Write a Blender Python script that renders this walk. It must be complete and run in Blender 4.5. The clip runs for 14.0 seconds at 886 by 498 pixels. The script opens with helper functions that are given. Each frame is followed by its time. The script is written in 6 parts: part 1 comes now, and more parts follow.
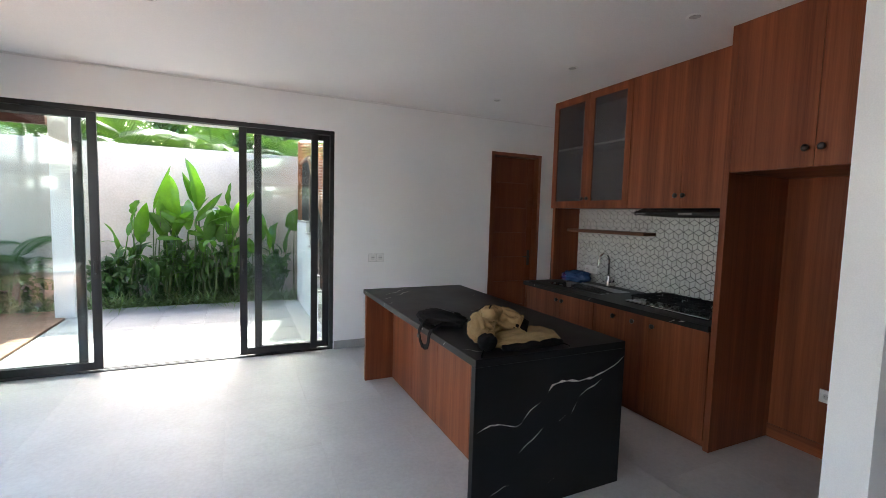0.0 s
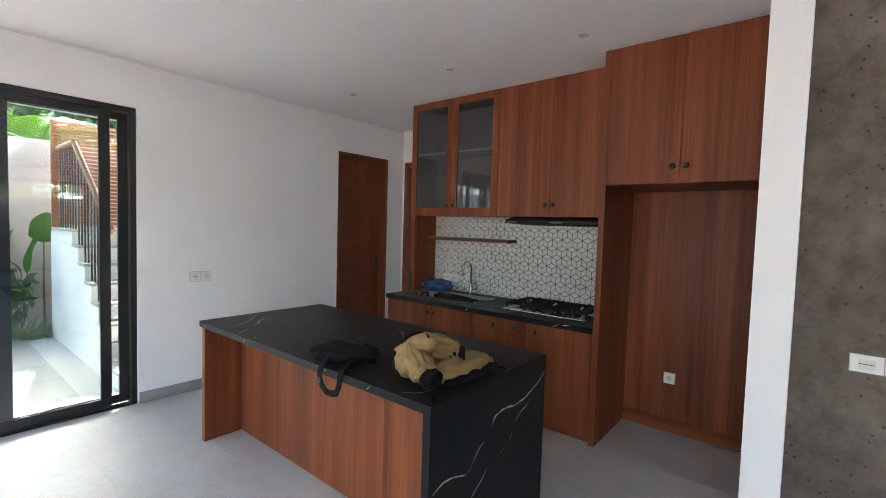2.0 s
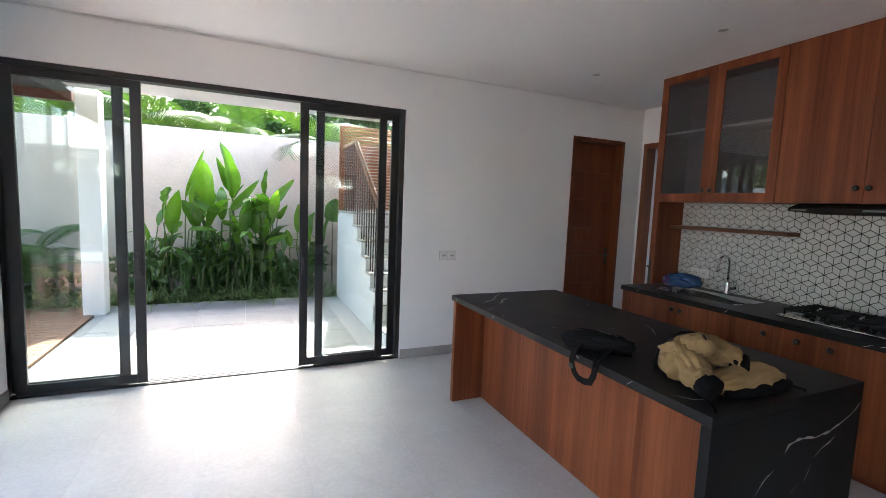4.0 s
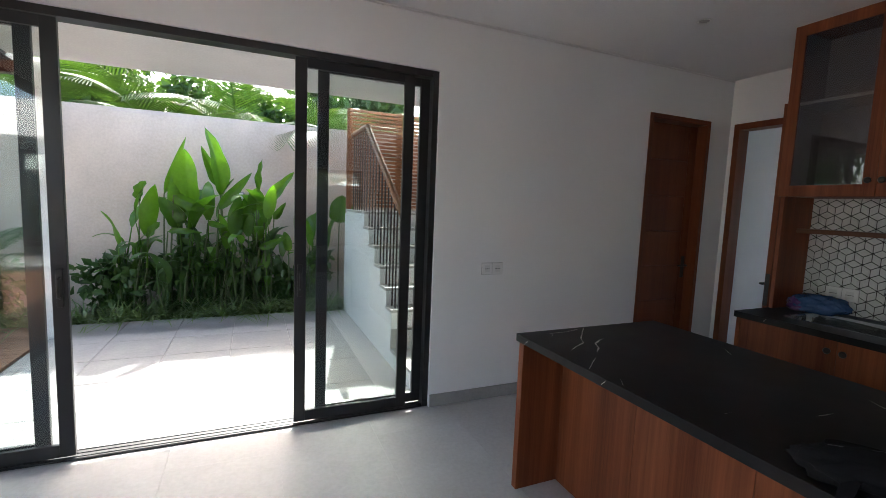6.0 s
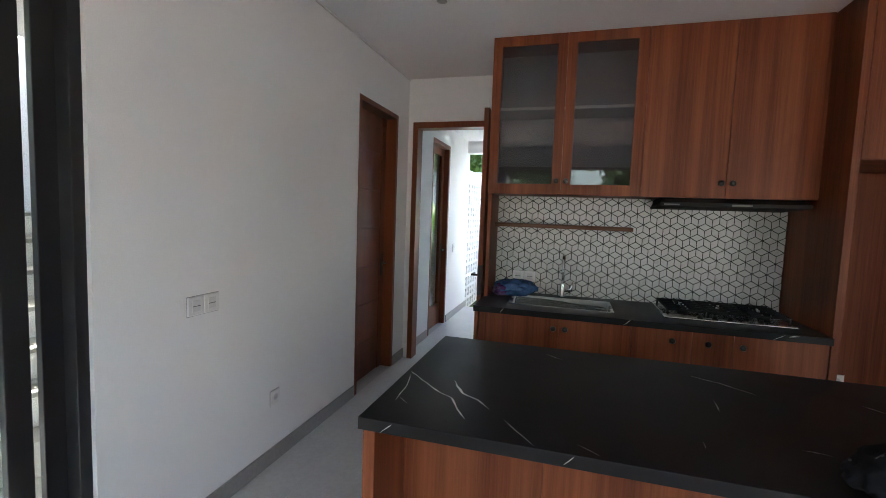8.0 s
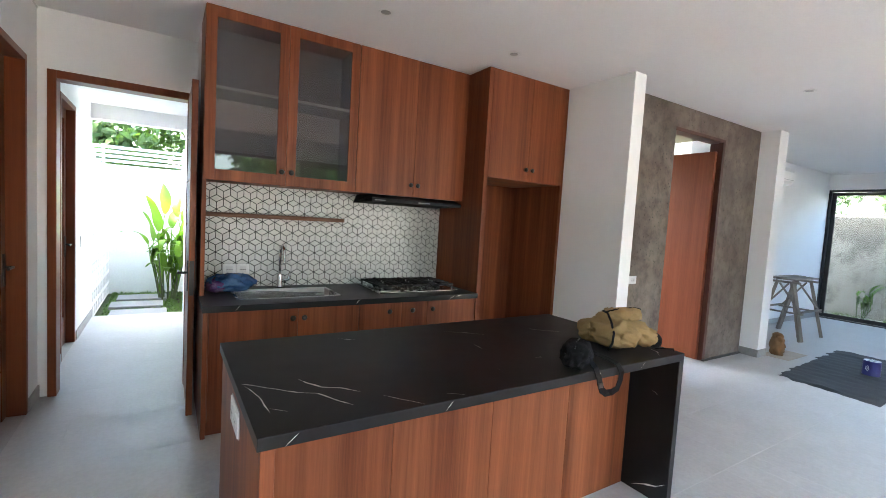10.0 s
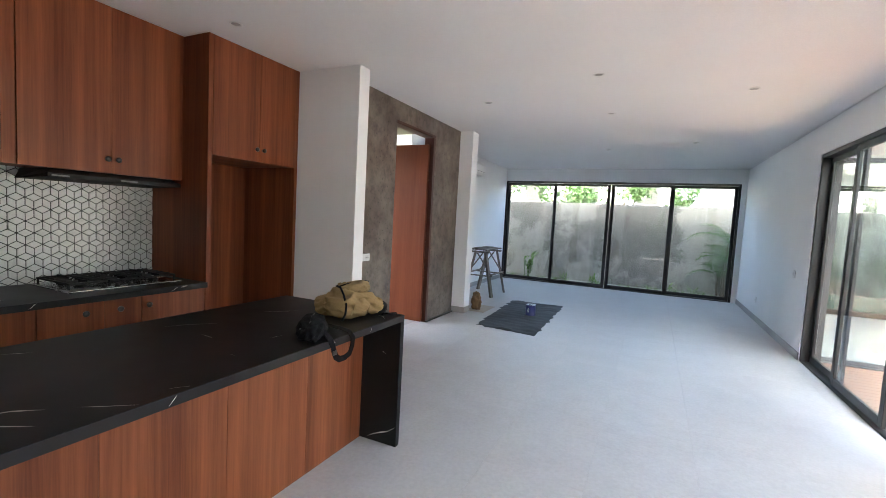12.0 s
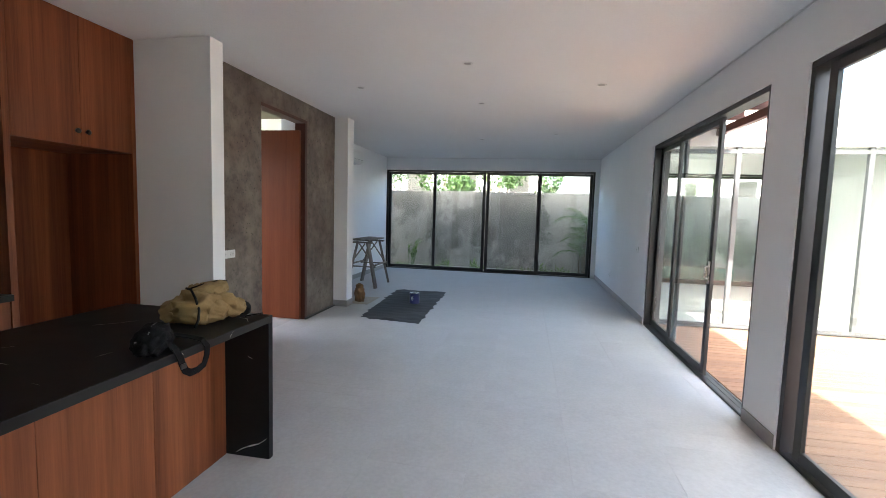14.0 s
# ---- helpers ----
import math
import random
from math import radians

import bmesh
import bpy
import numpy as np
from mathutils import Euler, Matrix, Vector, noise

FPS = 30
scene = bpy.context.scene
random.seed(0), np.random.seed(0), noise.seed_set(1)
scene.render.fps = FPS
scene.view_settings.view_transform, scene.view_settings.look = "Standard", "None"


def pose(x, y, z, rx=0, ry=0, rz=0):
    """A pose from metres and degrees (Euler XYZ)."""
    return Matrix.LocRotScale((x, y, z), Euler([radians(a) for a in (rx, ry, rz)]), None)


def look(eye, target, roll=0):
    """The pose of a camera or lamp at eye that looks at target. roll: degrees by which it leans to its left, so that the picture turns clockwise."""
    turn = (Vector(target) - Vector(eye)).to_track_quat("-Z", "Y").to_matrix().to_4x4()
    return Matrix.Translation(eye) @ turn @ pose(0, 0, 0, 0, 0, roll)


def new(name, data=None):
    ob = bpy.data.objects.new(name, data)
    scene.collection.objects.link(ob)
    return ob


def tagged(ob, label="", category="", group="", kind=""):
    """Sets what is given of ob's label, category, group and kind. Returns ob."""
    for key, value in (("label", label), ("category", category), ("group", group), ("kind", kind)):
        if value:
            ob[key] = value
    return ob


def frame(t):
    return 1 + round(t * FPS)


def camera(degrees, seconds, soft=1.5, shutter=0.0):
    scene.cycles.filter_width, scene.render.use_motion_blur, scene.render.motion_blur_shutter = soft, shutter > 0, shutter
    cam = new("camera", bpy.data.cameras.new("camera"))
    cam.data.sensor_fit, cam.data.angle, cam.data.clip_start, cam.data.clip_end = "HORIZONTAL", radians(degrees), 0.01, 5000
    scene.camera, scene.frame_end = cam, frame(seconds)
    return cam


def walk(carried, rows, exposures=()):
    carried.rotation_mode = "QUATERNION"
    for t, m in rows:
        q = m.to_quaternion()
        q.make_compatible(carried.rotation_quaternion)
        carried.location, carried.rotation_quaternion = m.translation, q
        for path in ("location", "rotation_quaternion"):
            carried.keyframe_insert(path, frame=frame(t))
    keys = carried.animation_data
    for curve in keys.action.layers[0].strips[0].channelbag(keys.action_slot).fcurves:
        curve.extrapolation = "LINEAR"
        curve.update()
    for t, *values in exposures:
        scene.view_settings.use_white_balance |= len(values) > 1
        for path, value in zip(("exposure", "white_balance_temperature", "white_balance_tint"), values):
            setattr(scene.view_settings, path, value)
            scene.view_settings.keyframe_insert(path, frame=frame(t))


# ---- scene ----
cam = camera(90.2, 14.0, soft=0.6)

PATH = [
    (0, (0.406, 0.31, 1.623), (1.248, 2.118, 1.47), 1.6),
    (0.5, (0.397, 0.582, 1.632), (1.308, 2.356, 1.487), 1.6),
    (1, (0.336, 0.81, 1.627), (1.466, 2.456, 1.515), 2.0),
    (1.5, (0.205, 0.997, 1.64), (1.628, 2.399, 1.553), 1.8),
    (2, (0.151, 1.084, 1.629), (1.698, 2.347, 1.525), 1.7),
    (2.5, (0.117, 1.122, 1.626), (1.658, 2.391, 1.502), 1.8),
    (3, (0.077, 1.133, 1.614), (1.538, 2.493, 1.487), 2.2),
    (3.5, (0.012, 1.155, 1.6), (1.218, 2.743, 1.45), 2.7),
    (4, (-0.034, 1.239, 1.613), (0.78, 3.056, 1.417), 2.3),
    (4.2, (0.001, 1.318, 1.609), (0.594, 3.217, 1.402), 1.7),
    (6.3, (0.185, 2.653, 1.58), (1.093, 4.424, 1.384), 2.6),
    (6.5, (0.209, 2.807, 1.576), (1.3, 4.473, 1.393), 2.6),
    (7, (0.232, 3.214, 1.543), (1.733, 4.525, 1.377), 2.7),
    (7.2, (0.222, 3.322, 1.553), (1.834, 4.494, 1.391), 2.7),
    (9.3, (0.252, 4.527, 1.562), (2.169, 3.979, 1.405), 2.3),
    (9.5, (0.227, 4.578, 1.552), (2.091, 3.868, 1.404), 2.7),
    (10, (0.189, 4.682, 1.554), (1.877, 3.617, 1.42), 3.4),
    (10.5, (0.173, 4.774, 1.556), (1.69, 3.478, 1.421), 3.6),
    (11, (0.141, 4.802, 1.547), (1.485, 3.327, 1.411), 3.4),
    (11.5, (0.104, 4.785, 1.539), (1.221, 3.132, 1.402), 3.3),
    (12, (0.061, 4.728, 1.547), (0.915, 2.925, 1.403), 3.1),
    (12.5, (0.029, 4.682, 1.552), (0.628, 2.779, 1.403), 3.1),
    (13, (0.019, 4.65, 1.544), (0.401, 2.692, 1.395), 2.8),
    (13.5, (0.013, 4.637, 1.547), (0.314, 2.666, 1.39), 2.2),
    (14, (0.021, 4.612, 1.539), (0.387, 2.653, 1.371), 1.7),
]
EXPOSURES = [(0.0, 3.68, 6100, 7), (1.0, 3.74, 6100, 7), (2.0, 4.14, 6100, 7), (3.0, 4.0, 6100, 8), (3.6, 3.76, 6100, 9), (4.2, 3.6, 6100, 9), (6.3, 2.88, 6150, 8), (7.2, 2.98, 6150, 7),
             (9.3, 4.75, 6250, 6), (10.0, 4.58, 6250, 5), (10.5, 4.44, 6250, 5), (11.0, 4.3, 6300, 5), (12.0, 4.17, 6350, 7), (13.5, 3.63, 6400, 7), (14.0, 3.66, 6400, 7)]
walk(cam, [(t, look(eye, target, roll)) for t, eye, target, roll in PATH], EXPOSURES)

# ---- world and light ----
SUN_EL, SUN_AZ = 45.0, 14.0
world = bpy.data.worlds.new("world")
scene.world = world
world.use_nodes = True
wn = world.node_tree.nodes
sky = wn.new("ShaderNodeTexSky")
sky.sky_type, sky.sun_disc = "NISHITA", False
sky.air_density, sky.dust_density, sky.ozone_density = 1.0, 5.0, 0.6
sky.sun_elevation, sky.sun_rotation = radians(SUN_EL), radians(SUN_AZ)
wn["Background"].inputs[1].default_value = 0.15
world.node_tree.links.new(sky.outputs[0], wn["Background"].inputs[0])
sun = new("sun", bpy.data.lights.new("sun", "SUN"))
sun.data.energy, sun.data.angle, sun.data.color = 3.4, radians(0.6), (1.0, 0.95, 0.87)
ea, aa = radians(SUN_EL), radians(SUN_AZ)
sun.matrix_world = look((20 * math.sin(aa) * math.cos(ea), 20 * math.cos(aa) * math.cos(ea), 20 * math.sin(ea)), (0, 0, 0))


# ---- materials ----
def mat(name, rough=0.6, metal=0.0, spec=0.5):
    m = bpy.data.materials.new(name)
    m.use_nodes = True
    b = m.node_tree.nodes["Principled BSDF"]
    b.inputs["Roughness"].default_value = rough
    b.inputs["Metallic"].default_value = metal
    b.inputs["Specular IOR Level"].default_value = spec
    return m, m.node_tree.nodes, m.node_tree.links, b


def coords(n, l, scale=(1, 1, 1), obj=False):
    tc = n.new("ShaderNodeTexCoord")
    mp = n.new("ShaderNodeMapping")
    mp.inputs["Scale"].default_value = scale
    src = tc.outputs["Object"]
    if obj:
        # shift the pattern from piece to piece
        oi = n.new("ShaderNodeObjectInfo")
        ad = n.new("ShaderNodeVectorMath")
        ad.operation = "MULTIPLY_ADD"
        cb = n.new("ShaderNodeCombineXYZ")
        for i in range(3):
            l.new(oi.outputs["Random"], cb.inputs[i])
        l.new(cb.outputs[0], ad.inputs[0])
        ad.inputs[1].default_value = (37, 53, 71)
        l.new(src, ad.inputs[2])
        src = ad.outputs[0]
    l.new(src, mp.inputs["Vector"])
    return mp.outputs[0]


def noise_tex(n, l, vec, scale, detail=4, rough=0.6):
    t = n.new("ShaderNodeTexNoise")
    t.inputs["Scale"].default_value, t.inputs["Detail"].default_value, t.inputs["Roughness"].default_value = scale, detail, rough
    l.new(vec, t.inputs["Vector"])
    return t.outputs["Fac"]


def ramp(n, l, fac, stops):
    r = n.new("ShaderNodeValToRGB")
    e = r.color_ramp.elements
    while len(e) < len(stops):
        e.new(0.5)
    for s, (p, c) in zip(e, stops):
        s.position, s.color = p, (*c, 1) if len(c) == 3 else c
    l.new(fac, r.inputs["Fac"])
    return r.outputs["Color"]


def bump(n, l, b, height, strength, dist=0.01):
    k = n.new("ShaderNodeBump")
    k.inputs["Strength"].default_value, k.inputs["Distance"].default_value = strength, dist
    l.new(height, k.inputs["Height"])
    l.new(k.outputs[0], b.inputs["Normal"])


def mixc(n, l, fac, a, c, mode="MIX"):
    x = n.new("ShaderNodeMix")
    x.data_type, x.blend_type = "RGBA", mode
    for s, v in ((0, fac), (6, a), (7, c)):
        if isinstance(v, (int, float)):
            x.inputs[s].default_value = v
        elif isinstance(v, tuple):
            x.inputs[s].default_value = (*v, 1)
        else:
            l.new(v, x.inputs[s])
    return x.outputs[2]


def speckled(name, c1, c2, scale=6, fine=60, rough=0.6, bumpy=0.15, metal=0.0, obj=False, stretch=(1, 1, 1), spec=0.5, dist=0.004):
    """Two tones at two scales, with fine relief."""
    m, n, l, b = mat(name, rough, metal, spec)
    v = coords(n, l, stretch, obj)
    big, small = noise_tex(n, l, v, scale, 5), noise_tex(n, l, v, fine, 3)
    col = ramp(n, l, big, [(0.3, c1), (0.72, c2)])
    dark = tuple(x * 0.82 for x in c1)
    l.new(mixc(n, l, 0.25, col, ramp(n, l, small, [(0.35, dark), (0.65, c2)])), b.inputs["Base Color"])
    rr = ramp(n, l, big, [(0.2, (rough * 0.8,) * 3), (0.8, (min(1, rough * 1.15),) * 3)])
    l.new(rr, b.inputs["Roughness"])
    if bumpy:
        bump(n, l, b, small, bumpy, dist)
    return m


def wood(name, c1, c2, c3, axis=2, rough=0.42, obj=True, fine=70.0):
    """Straight-grained veneer, grain along axis."""
    m, n, l, b = mat(name, rough, spec=0.22)
    s = [1.0, 1.0, 1.0]
    s[axis] = 0.035
    v = coords(n, l, tuple(s), obj)
    s2 = [1.0, 1.0, 1.0]
    s2[axis] = 0.012
    v2 = coords(n, l, tuple(s2), obj)
    band, grain, pore = noise_tex(n, l, v, 6.5, 5, 0.65), noise_tex(n, l, v2, fine * 0.7, 4, 0.7), noise_tex(n, l, v, fine * 3, 2)
    col = ramp(n, l, band, [(0.34, c1), (0.5, c2), (0.66, c3)])
    col = mixc(n, l, 0.32, col, ramp(n, l, grain, [(0.3, c1), (0.7, c3)]))
    l.new(mixc(n, l, 0.12, col, ramp(n, l, pore, [(0.4, tuple(x * 0.4 for x in c1)), (0.6, c2)])), b.inputs["Base Color"])
    bump(n, l, b, grain, 0.08, 0.002)
    return m


def glass_mat(name, tint=(0.93, 0.96, 0.95), haze=0.0, gloss=0.045):
    m = bpy.data.materials.new(name)
    m.use_nodes = True
    n, l = m.node_tree.nodes, m.node_tree.links
    n.remove(n["Principled BSDF"])
    tr, gl, mx, fr = n.new("ShaderNodeBsdfTransparent"), n.new("ShaderNodeBsdfGlossy"), n.new("ShaderNodeMixShader"), n.new("ShaderNodeLayerWeight")
    tr.inputs[0].default_value = (*tint, 1)
    gl.inputs["Roughness"].default_value = 0.015
    fr.inputs[0].default_value = 0.5
    pw, ml = n.new("ShaderNodeMath"), n.new("ShaderNodeMath")
    pw.operation, pw.inputs[1].default_value = "POWER", 5.0
    ml.operation, ml.inputs[1].default_value, ml.inputs[2].default_value = "MULTIPLY_ADD", 0.95, gloss
    l.new(fr.outputs["Facing"], pw.inputs[0]), l.new(pw.outputs[0], ml.inputs[0])
    l.new(ml.outputs[0], mx.inputs[0]), l.new(tr.outputs[0], mx.inputs[1]), l.new(gl.outputs[0], mx.inputs[2])
    out = mx.outputs[0]
    if haze:
        df, m2 = n.new("ShaderNodeBsdfDiffuse"), n.new("ShaderNodeMixShader")
        df.inputs[0].default_value = (0.75, 0.78, 0.78, 1)
        v = coords(n, l)
        l.new(ramp(n, l, noise_tex(n, l, v, 1.6, 4), [(0.3, (haze * 0.5,) * 3), (0.75, (haze * 1.6,) * 3)]), m2.inputs[0])
        l.new(out, m2.inputs[1]), l.new(df.outputs[0], m2.inputs[2])
        out = m2.outputs[0]
    l.new(out, n["Material Output"].inputs[0])
    return m


def marble(name):
    """Honed black stone, faintly clouded, with hair-thin pale flecks."""
    m, n, l, b = mat(name, 0.42, spec=0.22)
    v = coords(n, l)
    body = ramp(n, l, noise_tex(n, l, v, 3, 6), [(0.3, (0.006, 0.006, 0.0065)), (0.8, (0.012, 0.012, 0.013))])
    fleck = noise_tex(n, l, coords(n, l, (3.0, 1.0, 1.6)), 11, 5, 0.75)
    mask = ramp(n, l, fleck, [(0.715, (0, 0, 0)), (0.745, (1, 1, 1))])
    l.new(mixc(n, l, mask, body, (0.16, 0.15, 0.14)), b.inputs["Base Color"])
    l.new(ramp(n, l, noise_tex(n, l, v, 2.0, 3), [(0.3, (0.38,) * 3), (0.7, (0.46,) * 3)]), b.inputs["Roughness"])
    return m


def leaf_mat(name, c1, c2, rough=0.45, through_light=0.35):
    m, n, l, b = mat(name, rough)
    v = coords(n, l, (1, 1, 1), True)
    gi = n.new("ShaderNodeNewGeometry")
    col = ramp(n, l, gi.outputs["Random Per Island"], [(0.0, c1), (1.0, c2)])
    oi = n.new("ShaderNodeObjectInfo")
    col2 = ramp(n, l, oi.outputs["Random"], [(0.0, c1), (1.0, c2)])
    col = mixc(n, l, 0.5, col, col2)
    l.new(mixc(n, l, 0.35, col, ramp(n, l, noise_tex(n, l, v, 18, 3), [(0.3, tuple(x * 0.6 for x in c1)), (0.7, c2)])), b.inputs["Base Color"])
    # thin blades let light through
    tl, mx = n.new("ShaderNodeBsdfTranslucent"), n.new("ShaderNodeMixShader")
    l.new(mixc(n, l, 1.0, col, (1.0, 1.0, 0.35), "MULTIPLY"), tl.inputs[0])
    mx.inputs[0].default_value = through_light
    l.new(b.outputs[0], mx.inputs[1]), l.new(tl.outputs[0], mx.inputs[2]), l.new(mx.outputs[0], n["Material Output"].inputs[0])
    return m


PAINT = speckled("white_wall_paint", (0.76, 0.77, 0.78), (0.83, 0.83, 0.83), 1.1, 180, 0.72, 0.06, dist=0.002)
CEIL = speckled("white_ceiling_paint", (0.78, 0.78, 0.79), (0.83, 0.83, 0.83), 0.8, 120, 0.8, 0.04, dist=0.002)
TILE = speckled("grey_floor_tile", (0.43, 0.42, 0.405), (0.53, 0.52, 0.505), 2.6, 38, 0.44, 0.03, obj=True, spec=0.36, dist=0.001)
GROUT = speckled("grey_grout", (0.40, 0.39, 0.38), (0.46, 0.45, 0.44), 8, 90, 0.9)
SKIRT = speckled("grey_skirting_tile", (0.27, 0.26, 0.25), (0.34, 0.33, 0.32), 3, 45, 0.4, 0.03, obj=True)
WOOD = wood("red_brown_veneer", (0.09, 0.021, 0.008), (0.178, 0.050, 0.0195), (0.31, 0.103, 0.041))
WOOD_Y = wood("red_brown_veneer_level", (0.09, 0.021, 0.008), (0.178, 0.050, 0.0195), (0.31, 0.103, 0.041), axis=1)
WOOD_DARK = wood("brown_shelf_wood", (0.10, 0.045, 0.024), (0.16, 0.075, 0.04), (0.20, 0.10, 0.055), axis=1)
TEAK = wood("teak_door_wood", (0.11, 0.027, 0.009), (0.16, 0.042, 0.014), (0.215, 0.063, 0.021), rough=0.38)
RED_DOOR = wood("reddish_door_wood", (0.14, 0.034, 0.013), (0.185, 0.048, 0.018), (0.225, 0.064, 0.025), rough=0.36, fine=45)
ALU = speckled("black_aluminium", (0.012, 0.012, 0.013), (0.02, 0.02, 0.021), 4, 220, 0.42, 0.03)
ALU_GREY = speckled("grey_aluminium", (0.14, 0.145, 0.15), (0.19, 0.195, 0.2), 4, 220, 0.42, 0.03)
BLACK = speckled("black_metal", (0.014, 0.013, 0.012), (0.028, 0.026, 0.024), 9, 160, 0.38, 0.05)
STEEL = speckled("brushed_steel", (0.50, 0.50, 0.50), (0.62, 0.62, 0.61), 3, 160, 0.28, 0.04, metal=1.0, stretch=(1, 0.05, 1))
CHROME = speckled("chrome", (0.72, 0.72, 0.72), (0.8, 0.8, 0.8), 3, 60, 0.1, 0.0, metal=1.0)
WHITE_PL = speckled("white_plastic", (0.74, 0.74, 0.73), (0.8, 0.8, 0.79), 5, 200, 0.4, 0.02)
MARBLE = marble("black_marble")
VEIN = speckled("white_quartz_vein", (0.60, 0.57, 0.53), (0.76, 0.73, 0.70), 40, 200, 0.45, 0.1)
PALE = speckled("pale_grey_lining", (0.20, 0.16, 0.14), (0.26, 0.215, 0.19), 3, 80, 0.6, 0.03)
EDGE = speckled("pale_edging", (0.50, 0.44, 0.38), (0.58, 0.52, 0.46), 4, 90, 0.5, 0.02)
TILE_W = speckled("white_glazed_tile", (0.52, 0.53, 0.51), (0.61, 0.62, 0.60), 5, 60, 0.3, 0.02, obj=True)
GROUT_K = speckled("black_grout", (0.02, 0.02, 0.02), (0.035, 0.035, 0.035), 9, 120, 0.9)


def raw_concrete(name):
    """Dark cast concrete: cloudy, blotched, with small dark pits."""
    m, n, l, b = mat(name, 0.85)
    v = coords(n, l)
    cloud = ramp(n, l, noise_tex(n, l, v, 1.7, 5, 0.6), [(0.32, (0.098, 0.077, 0.061)), (0.5, (0.15, 0.122, 0.099)), (0.7, (0.215, 0.182, 0.152))])
    blotch = ramp(n, l, noise_tex(n, l, v, 9.0, 6, 0.7), [(0.36, (0.62,) * 3), (0.54, (1.0,) * 3), (0.75, (1.14,) * 3)])
    col = mixc(n, l, 0.9, cloud, blotch, "MULTIPLY")
    vo = n.new("ShaderNodeTexVoronoi")
    vo.inputs["Scale"].default_value = 21.0
    l.new(v, vo.inputs["Vector"])
    pit = ramp(n, l, vo.outputs["Distance"], [(0.10, (0.35,) * 3), (0.19, (1.0,) * 3)])
    patch = ramp(n, l, noise_tex(n, l, v, 3.1, 3), [(0.40, (0,) * 3), (0.50, (1,) * 3)])
    l.new(mixc(n, l, patch, col, mixc(n, l, 1.0, col, pit, "MULTIPLY")), b.inputs["Base Color"])
    bump(n, l, b, noise_tex(n, l, v, 26, 4), 0.4, 0.004)
    return m


CONC = raw_concrete("raw_dark_concrete")
GLASS = glass_mat("clear_glass")
GLASS_DIRTY = glass_mat("dusty_glass", haze=0.035)
GLASS_GREY = glass_mat("smoked_glass", (0.74, 0.75, 0.77), gloss=0.07)


DARK_FRAME = wood("dark_brown_frame_wood", (0.04, 0.014, 0.009), (0.065, 0.022, 0.013), (0.095, 0.034, 0.02))
CAST = speckled("black_cast_iron", (0.006, 0.006, 0.006), (0.012, 0.012, 0.012), 12, 200, 0.7, 0.2, spec=0.3)


# ---- building helpers ----
ORIGIN = {}


def thing(name, at, label="", category="", group="", kind=""):
    ob = new(name)
    ob.empty_display_size = 0.1
    ob.location = at
    ORIGIN[ob.name] = Vector(at)
    return tagged(ob, label, category, group, kind)


def part(name, bm, material, parent=None, label="", smooth=False, kind=""):
    """One mesh object from bm, whose points are in the world, under a thing or a part."""
    me = bpy.data.meshes.new(name)
    if parent:
        bm.transform(Matrix.Translation(-ORIGIN[parent.name]))
    for f in bm.faces:
        f.smooth = smooth
    bm.to_mesh(me)
    bm.free()
    me.materials.append(material)
    ob = new(name, me)
    if parent:
        ob.parent = parent
        ORIGIN[ob.name] = ORIGIN[parent.name]
    return tagged(ob, label, kind=kind)


def box(bm, a, b, bev=0.0):
    """Adds a box from corner a to corner b, its edges rounded by bev."""
    lo, hi = [min(p, q) for p, q in zip(a, b)], [max(p, q) for p, q in zip(a, b)]
    if not bev:
        v = [bm.verts.new((x, y, z)) for z in (lo[2], hi[2]) for y in (lo[1], hi[1]) for x in (lo[0], hi[0])]
        for q in ((0, 2, 3, 1), (4, 5, 7, 6), (0, 1, 5, 4), (2, 6, 7, 3), (0, 4, 6, 2), (1, 3, 7, 5)):
            bm.faces.new([v[i] for i in q])
        return bm
    t = bmesh.new()
    box(t, a, b)
    bmesh.ops.bevel(t, geom=t.edges[:], offset=min(bev, 0.45 * min(h - g for g, h in zip(lo, hi))), segments=2, profile=0.5, affect="EDGES")
    return merge(bm, t)


def merge(bm, t, m=None):
    if m is not None:
        t.transform(m)
    me = bpy.data.meshes.new("joined")
    t.to_mesh(me)
    t.free()
    bm.from_mesh(me)
    bpy.data.meshes.remove(me)
    return bm


def bx(a, b, bev=0.002):
    return box(bmesh.new(), a, b, bev)


def boxes(*pairs, bev=0.0):
    bm = bmesh.new()
    for a, b in pairs:
        box(bm, a, b, bev)
    return bm


def turned(profile, at, axis="z", seg=24, bm=None):
    """A body of revolution: profile of (radius, height) along axis from at."""
    bm = bm or bmesh.new()
    rings = []
    for r, h in profile:
        ring = []
        for i in range(seg):
            a = 2 * math.pi * i / seg
            p = {"z": (r * math.cos(a), r * math.sin(a), h), "x": (h, r * math.cos(a), r * math.sin(a)), "y": (r * math.sin(a), h, r * math.cos(a))}[axis]
            ring.append(bm.verts.new(Vector(at) + Vector(p)))
        rings.append(ring)
    for a, b in zip(rings, rings[1:]):
        for i in range(seg):
            bm.faces.new((a[i], a[(i + 1) % seg], b[(i + 1) % seg], b[i]))
    bm.faces.new(rings[0][::-1]), bm.faces.new(rings[-1])
    return bm


